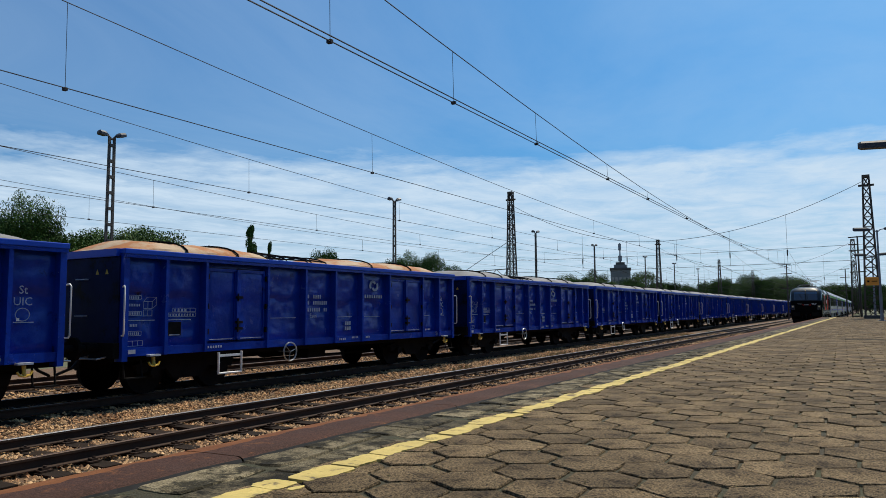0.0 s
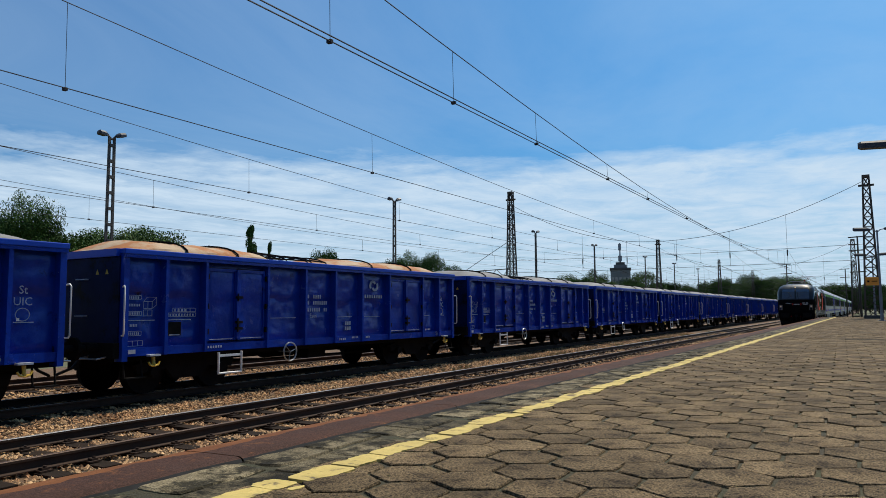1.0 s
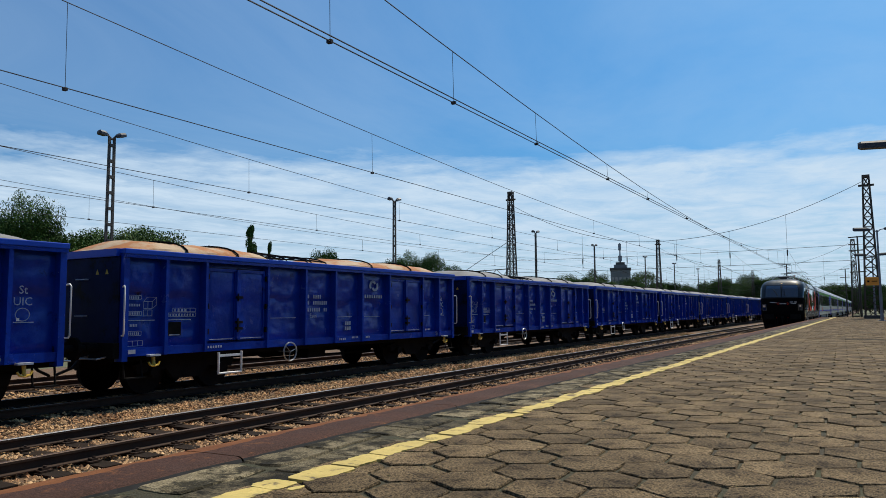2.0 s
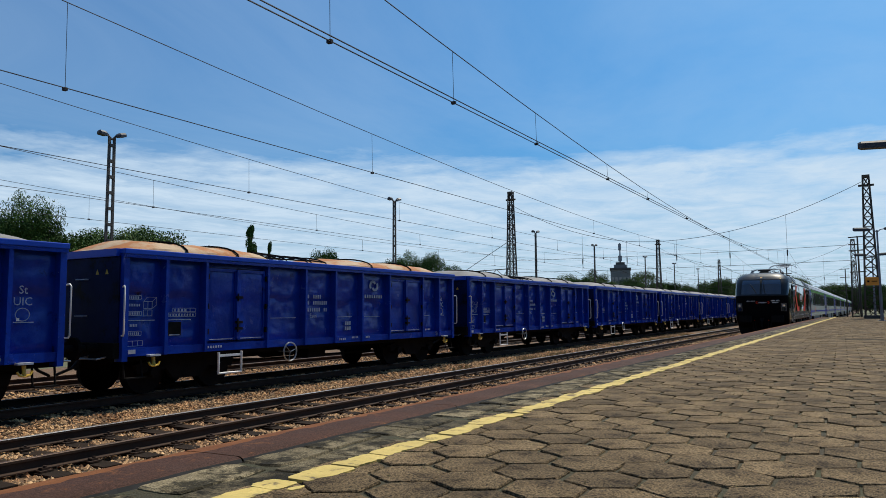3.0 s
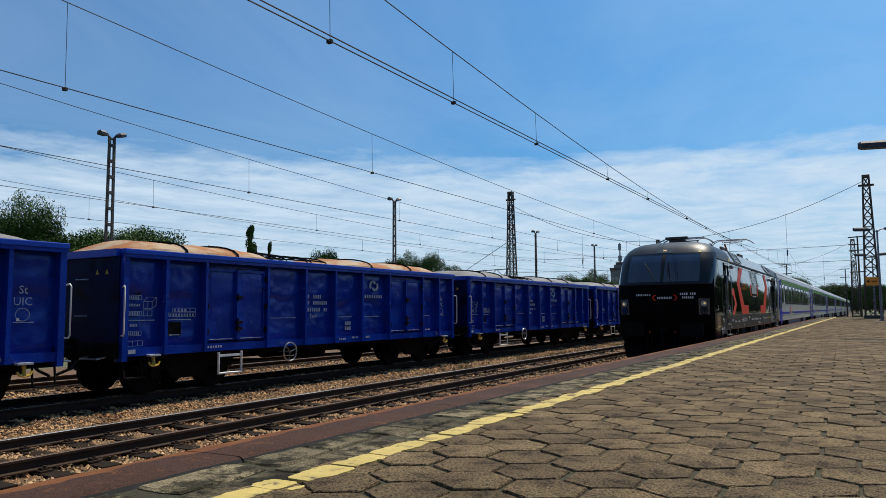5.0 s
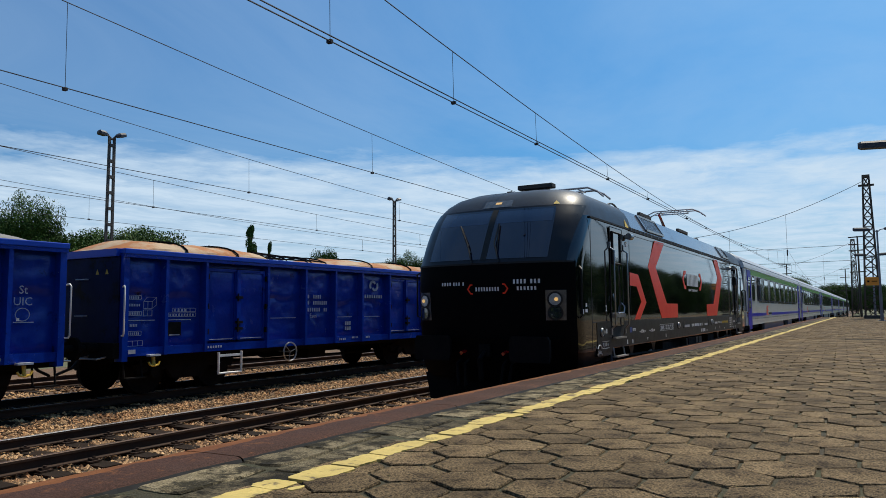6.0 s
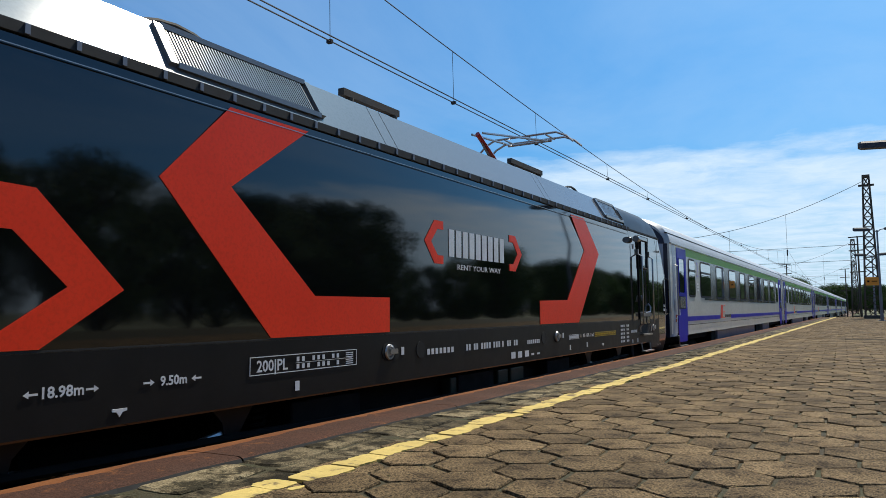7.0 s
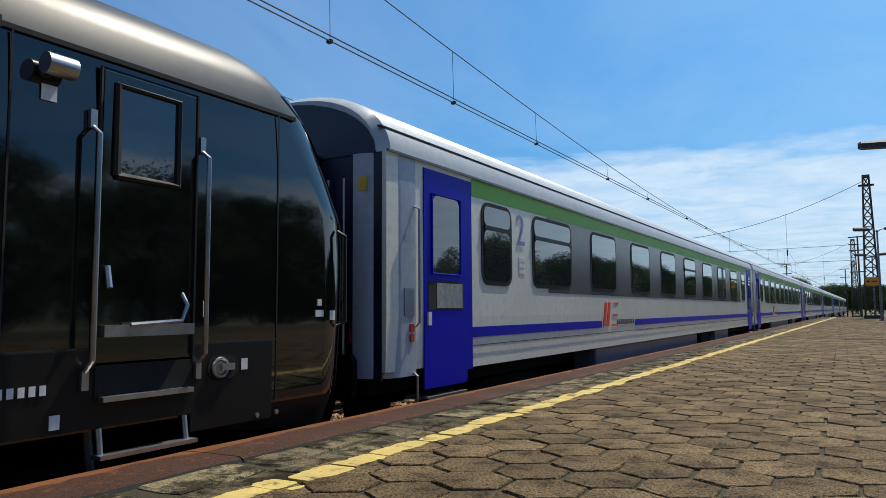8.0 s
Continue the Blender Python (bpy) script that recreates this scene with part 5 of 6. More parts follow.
            part("window_frame", Geo().path([(X + s * .016, y0 + .16, 2.07), (X + s * .016, y0 + .16, 2.93), (X + s * .016, y1 - .16, 2.93), (X + s * .016, y1 - .16, 2.07), (X + s * .016, y0 + .16, 2.07)], .012, 5), M["coach_blue"], d)
            part("lower_window", Geo().box(min(X + s * .011, X + s * .014), max(X + s * .011, X + s * .014), y0 + .08, y1 - .08, 1.68, 1.99), M["rubber"], d)
            part("lower_pane", Geo().box(min(X + s * .015, X + s * .018), max(X + s * .015, X + s * .018), y0 + .25, y1 - .12, 1.70, 1.97), M["lens_clear"], d)
            part("door_handle", Geo().box(min(X + s * .011, X + s * .03), max(X + s * .011, X + s * .03), y0 + .06, y0 + .12, 1.52, 1.66), M["white"], d)
            part("grab_rail", Geo().path([(X, e * 12.50, 2.75), (X + s * .06, e * 12.50, 2.72), (X + s * .06, e * 12.50, 1.55), (X, e * 12.50, 1.5)], .014, 6), M["steel"], c, smooth=True)
            lettering("2", .60, M["violet_pale"], c, (X + s * .008, e * 9.86, 2.72), "x" if s > 0 else "-x")
            g = Geo()
            for z in (2.16, 2.24, 2.32):
                g.box(min(X, X + s * .006), max(X, X + s * .006), e * 9.84 - .08, e * 9.84 + .10, z, z + .055)
            part("small_sign", g, M["white"], c)
            rl = Geo().box(s * 1.05 - .06, s * 1.05 + .06, e * 13.02 - .02, e * 13.02 + .02, 1.36, 1.50)
            part("tail_lamp", rl, M["red_lamp"], c, "red tail lamp")
        plate("skirt", -11.25, 11.25, 1.02, 1.10, M["coach_grey"], .002)
    for e in (-1, 1):
        part("end_wall", Geo().box(-1.36, 1.36, e * CL - .01, e * CL + .015, 1.0, 3.24), M["coach_end"], c, "dark blue end wall")
        for s in (-1, 1):
            plan = [(s * 1.416, e * (CL - .52)), (s * 1.416, e * (CL - .26))] + [(s * (1.096 + .32 * math.cos(radians(9 * k))), e * (CL - .26 + .32 * math.sin(radians(9 * k)))) for k in range(1, 11)] + [(s * 1.05, e * (CL + .06)), (s * 1.05, e * (CL - .52))]
            cf = part("corner_fairing", Geo().prism(plan, "z", 1.02, 3.236), M["coach_corner"], c, "silver blue rounded corner", smooth=True)
            part("socket_cover", Geo().box(*sorted((s * 1.416, s * 1.424)), *sorted((e * (CL - .48), e * (CL - .30))), 1.62, 1.90), M["coach_skirt"], cf)
            for z in (1.36, 1.46):
                part("side_lamp", Geo().box(*sorted((s * 1.417, s * 1.43)), *sorted((e * (CL - .47), e * (CL - .40))), z, z + .08), M["red_lamp"], cf)
            part("lower_rail", Geo().path([(s * 1.42, e * (CL - .46), 1.05), (s * 1.47, e * (CL - .46), 1.02), (s * 1.47, e * (CL - .46), .75)], .016, 6), M["steel"], c)
            part("warning_label", Geo().box(*sorted((s * 1.12, s * 1.22)), *sorted((e * (CL + .062), e * (CL + .066))), 2.86, 3.0), M["ep_yellow"], cf)
        part("roof_end", Geo().prism([(1.30 * math.cos(a * math.pi / 16), 3.24 + .64 * math.sin(a * math.pi / 16)) for a in range(17)], "y", *sorted((e * CL, e * (CL + .03)))), M["coach_end"], c)
        gw = part("gangway", Geo().box(-.62, -.48, *sorted((e * CL, e * (CL + .32))), 1.1, 3.28).box(.48, .62, *sorted((e * CL, e * (CL + .32))), 1.1, 3.28).box(-.62, .62, *sorted((e * CL, e * (CL + .32))), 3.14, 3.28), M["rubber"], c, "black rubber gangway", bevel=.04)
        part("gangway_door", Geo().box(-.48, .48, *sorted((e * CL + e * .02, e * CL + e * .05)), 1.15, 3.14), M["coach_end"], gw)
        part("end_handrail", Geo().path([(.95, e * (CL + .08), 3.0), (.95, e * (CL + .08), 1.2)], .015, 6).path([(.75, e * (CL + .08), 3.0), (.75, e * (CL + .08), 1.2)], .015, 6), M["steel"], c)
        for x in (-.875, .875):
            make_buffer(c, x, e * (CL - .42), e, 1.05)
        make_bogie(c, e * 9.5)
        st = Geo()
        for s in (-1, 1):
            for z in (.45, .75):
                st.box(*sorted((s * 1.15, s * 1.45)), *sorted((e * 12.30, e * 11.45)), z, z + .03)
        part("steps", st, M["steel"], c)
    part("underframe", Geo().box(-1.2, 1.2, -CL, CL, .85, 1.06), M["under"], c)
    for y, w, m in ((-7.3, .7, "under"), (-2.3, 8.6, "coach_skirt"), (3.1, 1.2, "under"), (5.9, 2.4, "coach_skirt")):
        part("underfloor_box", Geo().box(-1.33, 1.33, y - w / 2, y + w / 2, .42, 1.015), M[m], c, bevel=.03)
    return c


def make_coaches():
    first = make_coach()
    made = [first] + [copy_thing(first, pose(0, 0, 0)) for _ in range(6)]
    for k, c in enumerate(made):
        c.matrix_basis = pose(TRACK_1, LOCO_Y0 + 9.49 + 13.2 + 26.4 * k, RAIL_Z)
    return made


coaches = make_coaches()


# ---- platform ----
A = 0.217                                   # side of a hexagonal paver
HEX_X, HEX_Y = A * math.sqrt(3), A * 1.5
HEX_0, HEX_TURN = (0.04, 0.34), radians(1.5)


def hex_shape(rng, cuts=5, fill=.980, worn=.925):
    """A worn hexagon with chipped corners and ragged edges; its points lie along y."""
    n = 6 * cuts
    top, mid, low = [], [], []
    corners = [rng.uniform(worn, .998) for _ in range(6)]
    for k in range(n):
        side, t = divmod(k, cuts)
        a, b = (radians(60 * (side + d) + 30) for d in (0, 1))
        ra, rb = corners[side], corners[(side + 1) % 6]
        u = t / cuts
        x = (ra * math.cos(a) * (1 - u) + rb * math.cos(b) * u) * A
        y = (ra * math.sin(a) * (1 - u) + rb * math.sin(b) * u) * A
        g = fill + rng.uniform(-.012, .010)
        x, y = x * g, y * g
        k_in = .972 - (rng.uniform(.0, .05) if rng.random() < .2 else 0)
        top.append((x * k_in, y * k_in, rng.uniform(-.0015, .0015)))
        mid.append((x, y, -.007 + rng.uniform(-.004, .003)))
        low.append((x, y, -.06))
    v = top + mid + low + [(0, 0, .002)]
    f = [(k, (k + 1) % n, 3 * n) for k in range(n)]
    for j in (0, 1):
        f += [((j + 1) * n + k, (j + 1) * n + (k + 1) % n, j * n + (k + 1) % n, j * n + k) for k in range(n)]
    return v, f


def make_platform():
    rng = random.Random(11)
    core = Geo().box(CRACK + .052, 16, -14, PLATFORM_END, -1.3, -.014).box(EDGE + .05, CRACK + .052, -14, PLATFORM_END, -1.3, -.16)
    pf = tagged(new("platform", core.mesh("platform", M["joint"])), "railway platform paved with worn hexagonal concrete slabs", "platform", kind="structure")
    wall = Geo().box(EDGE + .02, EDGE + .05, -14, PLATFORM_END, -1.3, -.10)
    part("platform_wall", wall, M["slab"], pf, "grey concrete platform wall")
    shapes = [hex_shape(rng) for _ in range(14)]
    plain = [hex_shape(rng, 2, .988, .975) for _ in range(14)]
    meshes = []
    for v, f in shapes:
        g = Geo().add(v, f)
        meshes.append(g.mesh("hex_paver", M["paver"]))
    near, rest = [], Geo()
    for j in range(-40, 240):
        v0 = HEX_0[1] + j * HEX_Y
        for i in range(-8, 24):
            u0 = HEX_0[0] + i * HEX_X + (HEX_X / 2 if j % 2 else 0)
            x, y = u0 * math.cos(HEX_TURN) - v0 * math.sin(HEX_TURN), u0 * math.sin(HEX_TURN) + v0 * math.cos(HEX_TURN)
            if x < YELLOW - .10 or x > 6.5 or y > PLATFORM_END - .2 or y < -9:
                continue
            k, turn = rng.randrange(14), rng.randrange(6)
            m = pose(x + rng.uniform(-.006, .006), y + rng.uniform(-.006, .006), rng.uniform(-.004, .003), rng.uniform(-.4, .4), rng.uniform(-.4, .4), 60 * turn + 1.5 + rng.uniform(-1.5, 1.5))
            if 1.4 < y < 9.5 and x < 1.1 and len(near) < 300:
                ob = part("hex_paver", meshes[k], None, pf)
                ob.matrix_basis = m
                near.append(ob)
            else:
                v, f = (shapes if -1 < y < 14 and x < 2 else plain)[k]
                rest.add([m @ Vector(p) for p in v], f)
    me = bpy.data.meshes.new("far_pavers")
    me.from_pydata(rest.v, [], rest.f)
    me.materials.append(M["paver_far"])
    tagged(part("far_pavers", me, None, pf), "worn hexagonal pavers further along", kind="stuff")
    # the strip of broken grey slabs between the edge and the yellow line
    y = -9.0
    while y < PLATFORM_END:
        ln = rng.uniform(.32, .62) if y < 25 else 1.6
        x0, x1 = CRACK + .045, YELLOW - .03
        split = rng.uniform(.42, .62)
        for a, b in (((x0, x0 + (x1 - x0) * split - .018)), ((x0 + (x1 - x0) * split + .010, x1))) if y < 25 else (((x0, x1)),):
            dy = rng.uniform(-.08, .08) if y < 25 else 0
            pts = []
            for px, py, qx, qy in ((a, y, b, y), (b, y, b, y + ln), (b, y + ln, a, y + ln), (a, y + ln, a, y)):
                for t in (0.03, .35, .68):
                    pts.append((px + (qx - px) * t + rng.uniform(-.014, .014), py + dy + (qy - py) * t * .97 + rng.uniform(-.014, .014)))
            cx, cy = sum(p[0] for p in pts) / 12, sum(p[1] for p in pts) / 12
            z = rng.uniform(-.006, .002)
            inner = [(cx + (p[0] - cx) * .94, cy + (p[1] - cy) * .95, z + rng.uniform(-.004, .004)) for p in pts]
            outer = [(p[0], p[1], z - .010) for p in pts]
            low = [(p[0], p[1], -.05) for p in pts]
            g = Geo().add(inner + outer + low, [tuple(range(12))] + [(j * 12 + 12 + k, j * 12 + 12 + (k + 1) % 12, j * 12 + (k + 1) % 12, j * 12 + k) for j in (0, 1) for k in range(12)])
            part("edge_slab", g, M["slab"], pf, smooth=False)
        y += ln + (.026 if y < 25 else .012)
    # red edge blocks
    joints = [-14, -4.6, .5, 3.07, 5.63, 8.2] + [8.2 + 2.56 * k for k in range(1, 27)]
    for y0, y1 in zip(joints, joints[1:]):
        y1 = min(y1, PLATFORM_END)
        n = max(6, int((y1 - y0) / (.08 if y0 < 12 else .5)))
        ys = [y0 + .006 + (y1 - y0 - .012) * k / n for k in range(n + 1)]
        wob = [.020 * noise.noise((q * 4, 3.1, 0)) + .012 * noise.noise((q * 14, 7.7, 0)) for q in ys]
        rim = [.014 * noise.noise((q * 3, 9.3, 0)) for q in ys]
        rings = []
        for q, wv, rv in zip(ys, wob, rim):
            rings.append([(EDGE + .15 + wv * 3.5, q, .0), (EDGE + .28, q, .002), (CRACK - .04 + wv, q, .004), (CRACK - .014 + wv, q, -.006)])
        b = part("edge_block", Geo().loft(rings, closed=False), M["edge"], pf, "red painted edge block", smooth=True)
        # black face paints dirt and the missing shade into the open joint
        part("edge_crack", Geo().loft([[(CRACK - .014 + wv, q, -.006), (CRACK + .004 + wv, q, -.03), (CRACK + .010 + wv, q, -.15)] for q, wv in zip(ys, wob)], closed=False), M["cab_dark"], b, "joint side painted black for shade and dirt")
        part("worn_rim", Geo().loft([[(EDGE + rv, q, -.16), (EDGE - .014 + rv, q, -.034), (EDGE + .028 + rv, q, -.010), (EDGE + .09 + wv * 1.5, q, -.003), (EDGE + .15 + wv * 3.5, q, .0)] for q, wv, rv in zip(ys, wob, rim)], closed=False), M["edge_rust"], b, "rust brown worn rim", smooth=True)
    # yellow line: flakes of paint on the pavers, broken at the joints
    y = -9.0
    while y < PLATFORM_END - .5:
        ln = rng.uniform(.16, .55) if y < 30 else 2.0
        wide = rng.uniform(.8, 1.0) if y < 30 else 1.0
        shift = rng.uniform(-.02, .02)
        n = 12
        lo_, hi_ = [], []
        for k in range(n + 1):
            q = y + ln * k / n
            pinch = (.70, .92, 1.0)[min(k, n - k)] if min(k, n - k) < 3 else 1.0
            lo_.append((YELLOW + shift - .10 * wide * (.35 + .65 * pinch) + rng.uniform(-.008, .010) + .045 * noise.noise((q * 3.1, 1, 0)), q + rng.uniform(-.008, .008)))
            hi_.append((YELLOW + shift + .085 * wide * (.35 + .65 * pinch) + rng.uniform(-.012, .008) + .045 * noise.noise((q * 3.1, 5, 0)), q + rng.uniform(-.008, .008)))
        g = Geo().prism(lo_ + hi_[::-1], "z", -.012, .0046 + rng.uniform(-.0008, .0008))
        part("yellow_paint", g, M["yellow"], pf)
        if y < 22 and rng.random() < .15:
            c, r = (YELLOW + rng.choice((-.13, .12)), y + rng.uniform(0, ln)), rng.uniform(.02, .045)
            ring = [(c[0] + r * rng.uniform(.5, 1.1) * math.cos(a), c[1] + 2.2 * r * rng.uniform(.5, 1.1) * math.sin(a)) for a in [math.tau * k / 9 for k in range(9)]]
            part("yellow_paint", Geo().prism(ring, "z", -.03, .0036), M["yellow"], pf)
        y += ln + (rng.choice((.008, .014, .02, .045)) if y < 30 else .01)
    # far end ramp
    part("end_kerb", Geo().box(EDGE, 16, PLATFORM_END, PLATFORM_END + .2, -1.3, .01), M["slab"], pf)
    # tufts of grass in the joints
    g = Geo()
    for _ in range(420):
        x, y = rng.uniform(-2.4, 1.6), rng.uniform(1.8, 16)
        i = round((y - HEX_0[1]) / HEX_Y)
        yy_ = HEX_0[1] + (i + .5) * HEX_Y + x * math.sin(HEX_TURN) + rng.uniform(-.05, .05)
        for _b in range(4):
            a, h = rng.uniform(0, 6.28), rng.uniform(.012, .035)
            dx, dy = .012 * math.cos(a), .012 * math.sin(a)
            bx, by = x + rng.uniform(-.02, .02), yy_ + rng.uniform(-.02, .02)
            g.add([(bx - dy * .3, by + dx * .3, -.02), (bx + dy * .3, by - dx * .3, -.02), (bx + dx, by + dy, -.014 + h)], [(0, 1, 2)])
    me = bpy.data.meshes.new("joint_weeds")
    me.from_pydata(g.v, [], g.f)
    me.materials.append(M["grass"])
    tagged(new("joint_weeds", me), "tiny green weeds in the paver joints", "weeds", kind="stuff")


# ---- overhead line ----
SPANS = (-60.0, 0.0, 66.0, 126.0, 186.0, 246.0, 306.0, 366.0)
CONTACT = 4.12


def make_overhead(x, mid, rise, double, drops):
    t = thing("overhead_line", pose(x, 0, 0), "dark overhead contact and carrier wires with droppers", "overhead line", "overhead lines")

    def carrier(y):
        for a, b in zip(SPANS, SPANS[1:]):
            if a <= y <= b:
                u = (y - (a + b) / 2) / ((b - a) / 2)
                return mid + rise * u * u
        return mid + rise
    for dx in ((-.055, .055) if double else (0,)):
        pts = []
        for k, y in enumerate(SPANS):
            pts.append((dx + (.12 if k % 2 else -.12), y, CONTACT))
        part("contact_wire", Geo().path(pts, .0088 if x > -8 else .0080, 5), M["wire"], t)
    ys = [-60 + 3 * k for k in range(143)]
    part("carrier_wire", Geo().path([(0, y, carrier(y)) for y in ys if y <= 366], .0085 if x > -8 else .0075, 5), M["wire"], t)
    for y in drops + [66 + 7.5 * k for k in range(1, 20)]:
        g = Geo().tube((0, y, carrier(y)), (.02, y, CONTACT), .004 if y < 30 else .007, 4).box(-.02, .05, y - .025, y + .025, CONTACT - .015, CONTACT + .03)
        part("dropper", g, M["wire"], t)


make_overhead(-5.5, 4.16, 1.62, True, [2.6, 6.63, 9.68, 13.0, 17.55, 21.4, 26.8, 30.5, 34.6, 40, 46, 52, 58, 63])
make_overhead(-10.0, 4.68, 1.15, False, [-2.0, 6.05, 13.67, 21.5, 29.8, 37, 45, 53, 60])
make_overhead(-14.5, 4.66, 1.2, False, [-1.0, 7, 14.1, 21.5, 29, 37, 45, 53, 60])
make_overhead(-19.0, 4.66, 1.0, False, [0.0, 7, 14.48, 22.2, 30, 38, 46, 54, 61])
make_overhead(-23.3, 4.7, .9, False, [0.0, 8, 15.15, 23, 31, 39, 47, 55])


def make_lattice_mast(x, y, top, wide, base_z, label):
    t = thing("lattice_mast", pose(x, y, base_z), label, "catenary mast", "lattice masts")
    h = top - base_z
    for sx in (-1, 1):
        for sy in (-1, 1):
            part("leg", Geo().bar((sx * wide, sy * wide, 0), (sx * wide * .38, sy * wide * .38, h), .10, .10), M["mast"], t)
    n = 14
    for k in range(n):
        z0, z1 = h * k / n, h * (k + 1) / n
        w0, w1 = wide * (1 - .62 * k / n), wide * (1 - .62 * (k + 1) / n)
        g = Geo()
        for s in (-1, 1):
            g.bar((-w0, s * w0, z0), (w1, s * w1, z1), .05, .05).bar((w0, s * w0, z0), (-w1, s * w1, z1), .05, .05)
            g.bar((s * w0, -w0, z0), (s * w1, w1, z1), .05, .05).bar((s * w0, w0, z0), (s * w1, -w1, z1), .05, .05)
            g.bar((-w1, s * w1, z1), (w1, s * w1, z1), .05, .05).bar((s * w1, -w1, z1), (s * w1, w1, z1), .05, .05)
        tagged(part("bracing", g, M["mast"], t), kind="stuff")
    part("mast_head", Geo().box(-wide * .5, wide * .5, -wide * .5, wide * .5, h - .1, h + .12).tube((-wide, 0, h - .7), (wide, 0, h - .7), .09, 8), M["mast"], t)
    part("footing", Geo().box(-wide * 1.25, wide * 1.25, -wide * 1.25, wide * 1.25, -.2, .25), M["concrete"], t)
    return t


def make_cross_span(xl, zl, xr, zr, y, low):
    t = thing("cross_span", pose(0, y, 0), "sagging cross cables between the lattice masts", "cross cable", "cross spans")
    xm = -16.0

    def cable(x):
        return low + ((zr - low) * ((x - xm) / (xr - xm)) ** 2 if x > xm else (zl - low) * ((x - xm) / (xl - xm)) ** 2)
    xs = [xl + (xr - xl) * k / 24 for k in range(25)]
    part("span_cable", Geo().path([(x, 0, cable(x)) for x in xs], .020, 5), M["wire"], t)
    part("steady_cable", Geo().path([(x, 0, 5.75 + .15 * ((x - xm) / 16) ** 2) for x in xs], .016, 5), M["wire"], t)
    part("steady_cable", Geo().path([(x, 0, 4.55 + .1 * ((x - xm) / 16) ** 2) for x in xs], .016, 5), M["wire"], t)
    for x in (-5.5, -10, -14.5, -19, -23.3):
        g = Geo().tube((x, 0, cable(x)), (x, 0, 4.5), .014, 4).tube((x, 0, 5.2), (x, 0, 5.7), .05, 6).bar((x - .9, 0, 4.62), (x + .1, 0, CONTACT + .05), .03, .03)
        part("hanger", g, M["wire"], t)


def make_lamp_post(x, y, top):
    """Ladder-like concrete post with two lamp heads."""
    t = thing("lamp_post", pose(x, y, GROUND - .2), "dark concrete lamp post with two lamp heads beside the yard", "lamp post", "yard lamp posts")
    h = top - GROUND + .2
    for s in (-1, 1):
        part("post_leg", Geo().bar((0, s * .17, 0), (0, s * .105, h), .10, .07, (1, 0, 0)), M["concrete"], t)
        part("lamp_arm", Geo().path([(0, 0, h - .1), (s * .03, s * .12, h + .03), (s * .06, s * .22, h + .07)], .04, 6), M["mast"], t)
        hd = Geo().loft([[(s * .06 + dx * q, s * (.14 + .44 * u), h + .07 + (.10 if s > 0 else .03) * u + 1.3 * dz * q) for dx, dz in ((-.14, -.05), (.14, -.05), (.14, .03), (.06, .09), (-.06, .09), (-.14, .03))] for u, q in ((0, .5), (.3, 1), (.85, 1), (1, .5))])
        part("lamp_head", hd, M["lamp_dark"], t, "dark lamp head")
    for k in range(14):
        z = .4 + (h - .8) * k / 13
        part("rung", Geo().box(-.06, .06, -.12, .12, z, z + .12), M["concrete"], t)


def make_platform_lamp(x, y, top, sign, both=True, mat="galvanised"):
    t = thing("platform_lamp", pose(x, y, 0), "grey steel lamp post with two flat lamp heads on the platform", "lamp post", "platform lamps")
    part("pole", Geo().tube((0, 0, 0), (0, 0, top * .3), .10, 12, .09).tube((0, 0, top * .3), (0, 0, top), .075, 12, .05), M[mat], t, smooth=True)
    part("base_plate", Geo().box(-.2, .2, -.2, .2, 0, .04), M[mat], t)
    for s in ((-1, 1) if both else (-1,)):
        part("lamp_arm", Geo().path([(0, 0, top - .15), (s * .18, 0, top + .02), (s * .40, 0, top + .06)], .03, 6), M[mat], t)
        part("lamp_head", Geo().loft([[(s * (.38 + .98 * u), dy * q, top + .05 + .05 * u + dz * q) for dy, dz in ((-.16, -.10), (.16, -.10), (.16, .06), (.09, .13), (-.09, .13), (-.16, .06))] for u, q in ((0, .5), (.22, 1), (.9, 1), (1, .7))]), M["lamp_dark"], t, "flat dark lamp head")
    if sign:
        sg = part("platform_sign", Geo().box(-.80, -.06, -.06, -.03, 2.28, 2.80), M["orange"], t, "orange sign plate", bevel=.01)
        part("sign_mark", Geo().box(-.70, -.58, -.068, -.06, 2.48, 2.60).box(-.45, -.15, -.068, -.06, 2.52, 2.57), M["under"], sg)


def make_signal_post(x, y, top, label="dark steel post beside the track"):
    t = thing("signal_post", pose(x, y, GROUND), label, "post", "dark posts")
    part("pole", Geo().tube((0, 0, 0), (0, 0, top - GROUND), .13, 10, .08), M["mast"], t, smooth=True)
    for z in (top - .1, top - 1.6, top - 4.0):
        part("bracket", Geo().bar((-.9, 0, z - GROUND), (.7, 0, z - GROUND + .05), .12, .12), M["mast"], t)


for k, (x, y) in enumerate(((-30.8, 66), (-30.8, 126), (-30.8, 186), (-30.8, 246))):
    make_lattice_mast(x, y, 12.8, .52, GROUND - .2, "dark steel lattice mast carrying cross cables")
make_lattice_mast(.42, 66, 11.3, .55, 0.0, "dark steel lattice mast on the platform")
make_lattice_mast(-1.42, 126, 11.2, .6, GROUND - .2, "dark steel lattice mast beyond the platform")
make_lattice_mast(-2.2, 186, 11.2, .6, GROUND - .2, "dark steel lattice mast beyond the platform")
boom = thing("lattice_boom", pose(-30.8, 66, 4.7), "greenish steel lattice boom fixed to the mast", "mast boom")
for z in (-.35, .35):
    part("chord", Geo().bar((-.3, 0, z), (-6.0, 0, z * .8 - .1), .08, .08), M["mast"], boom)
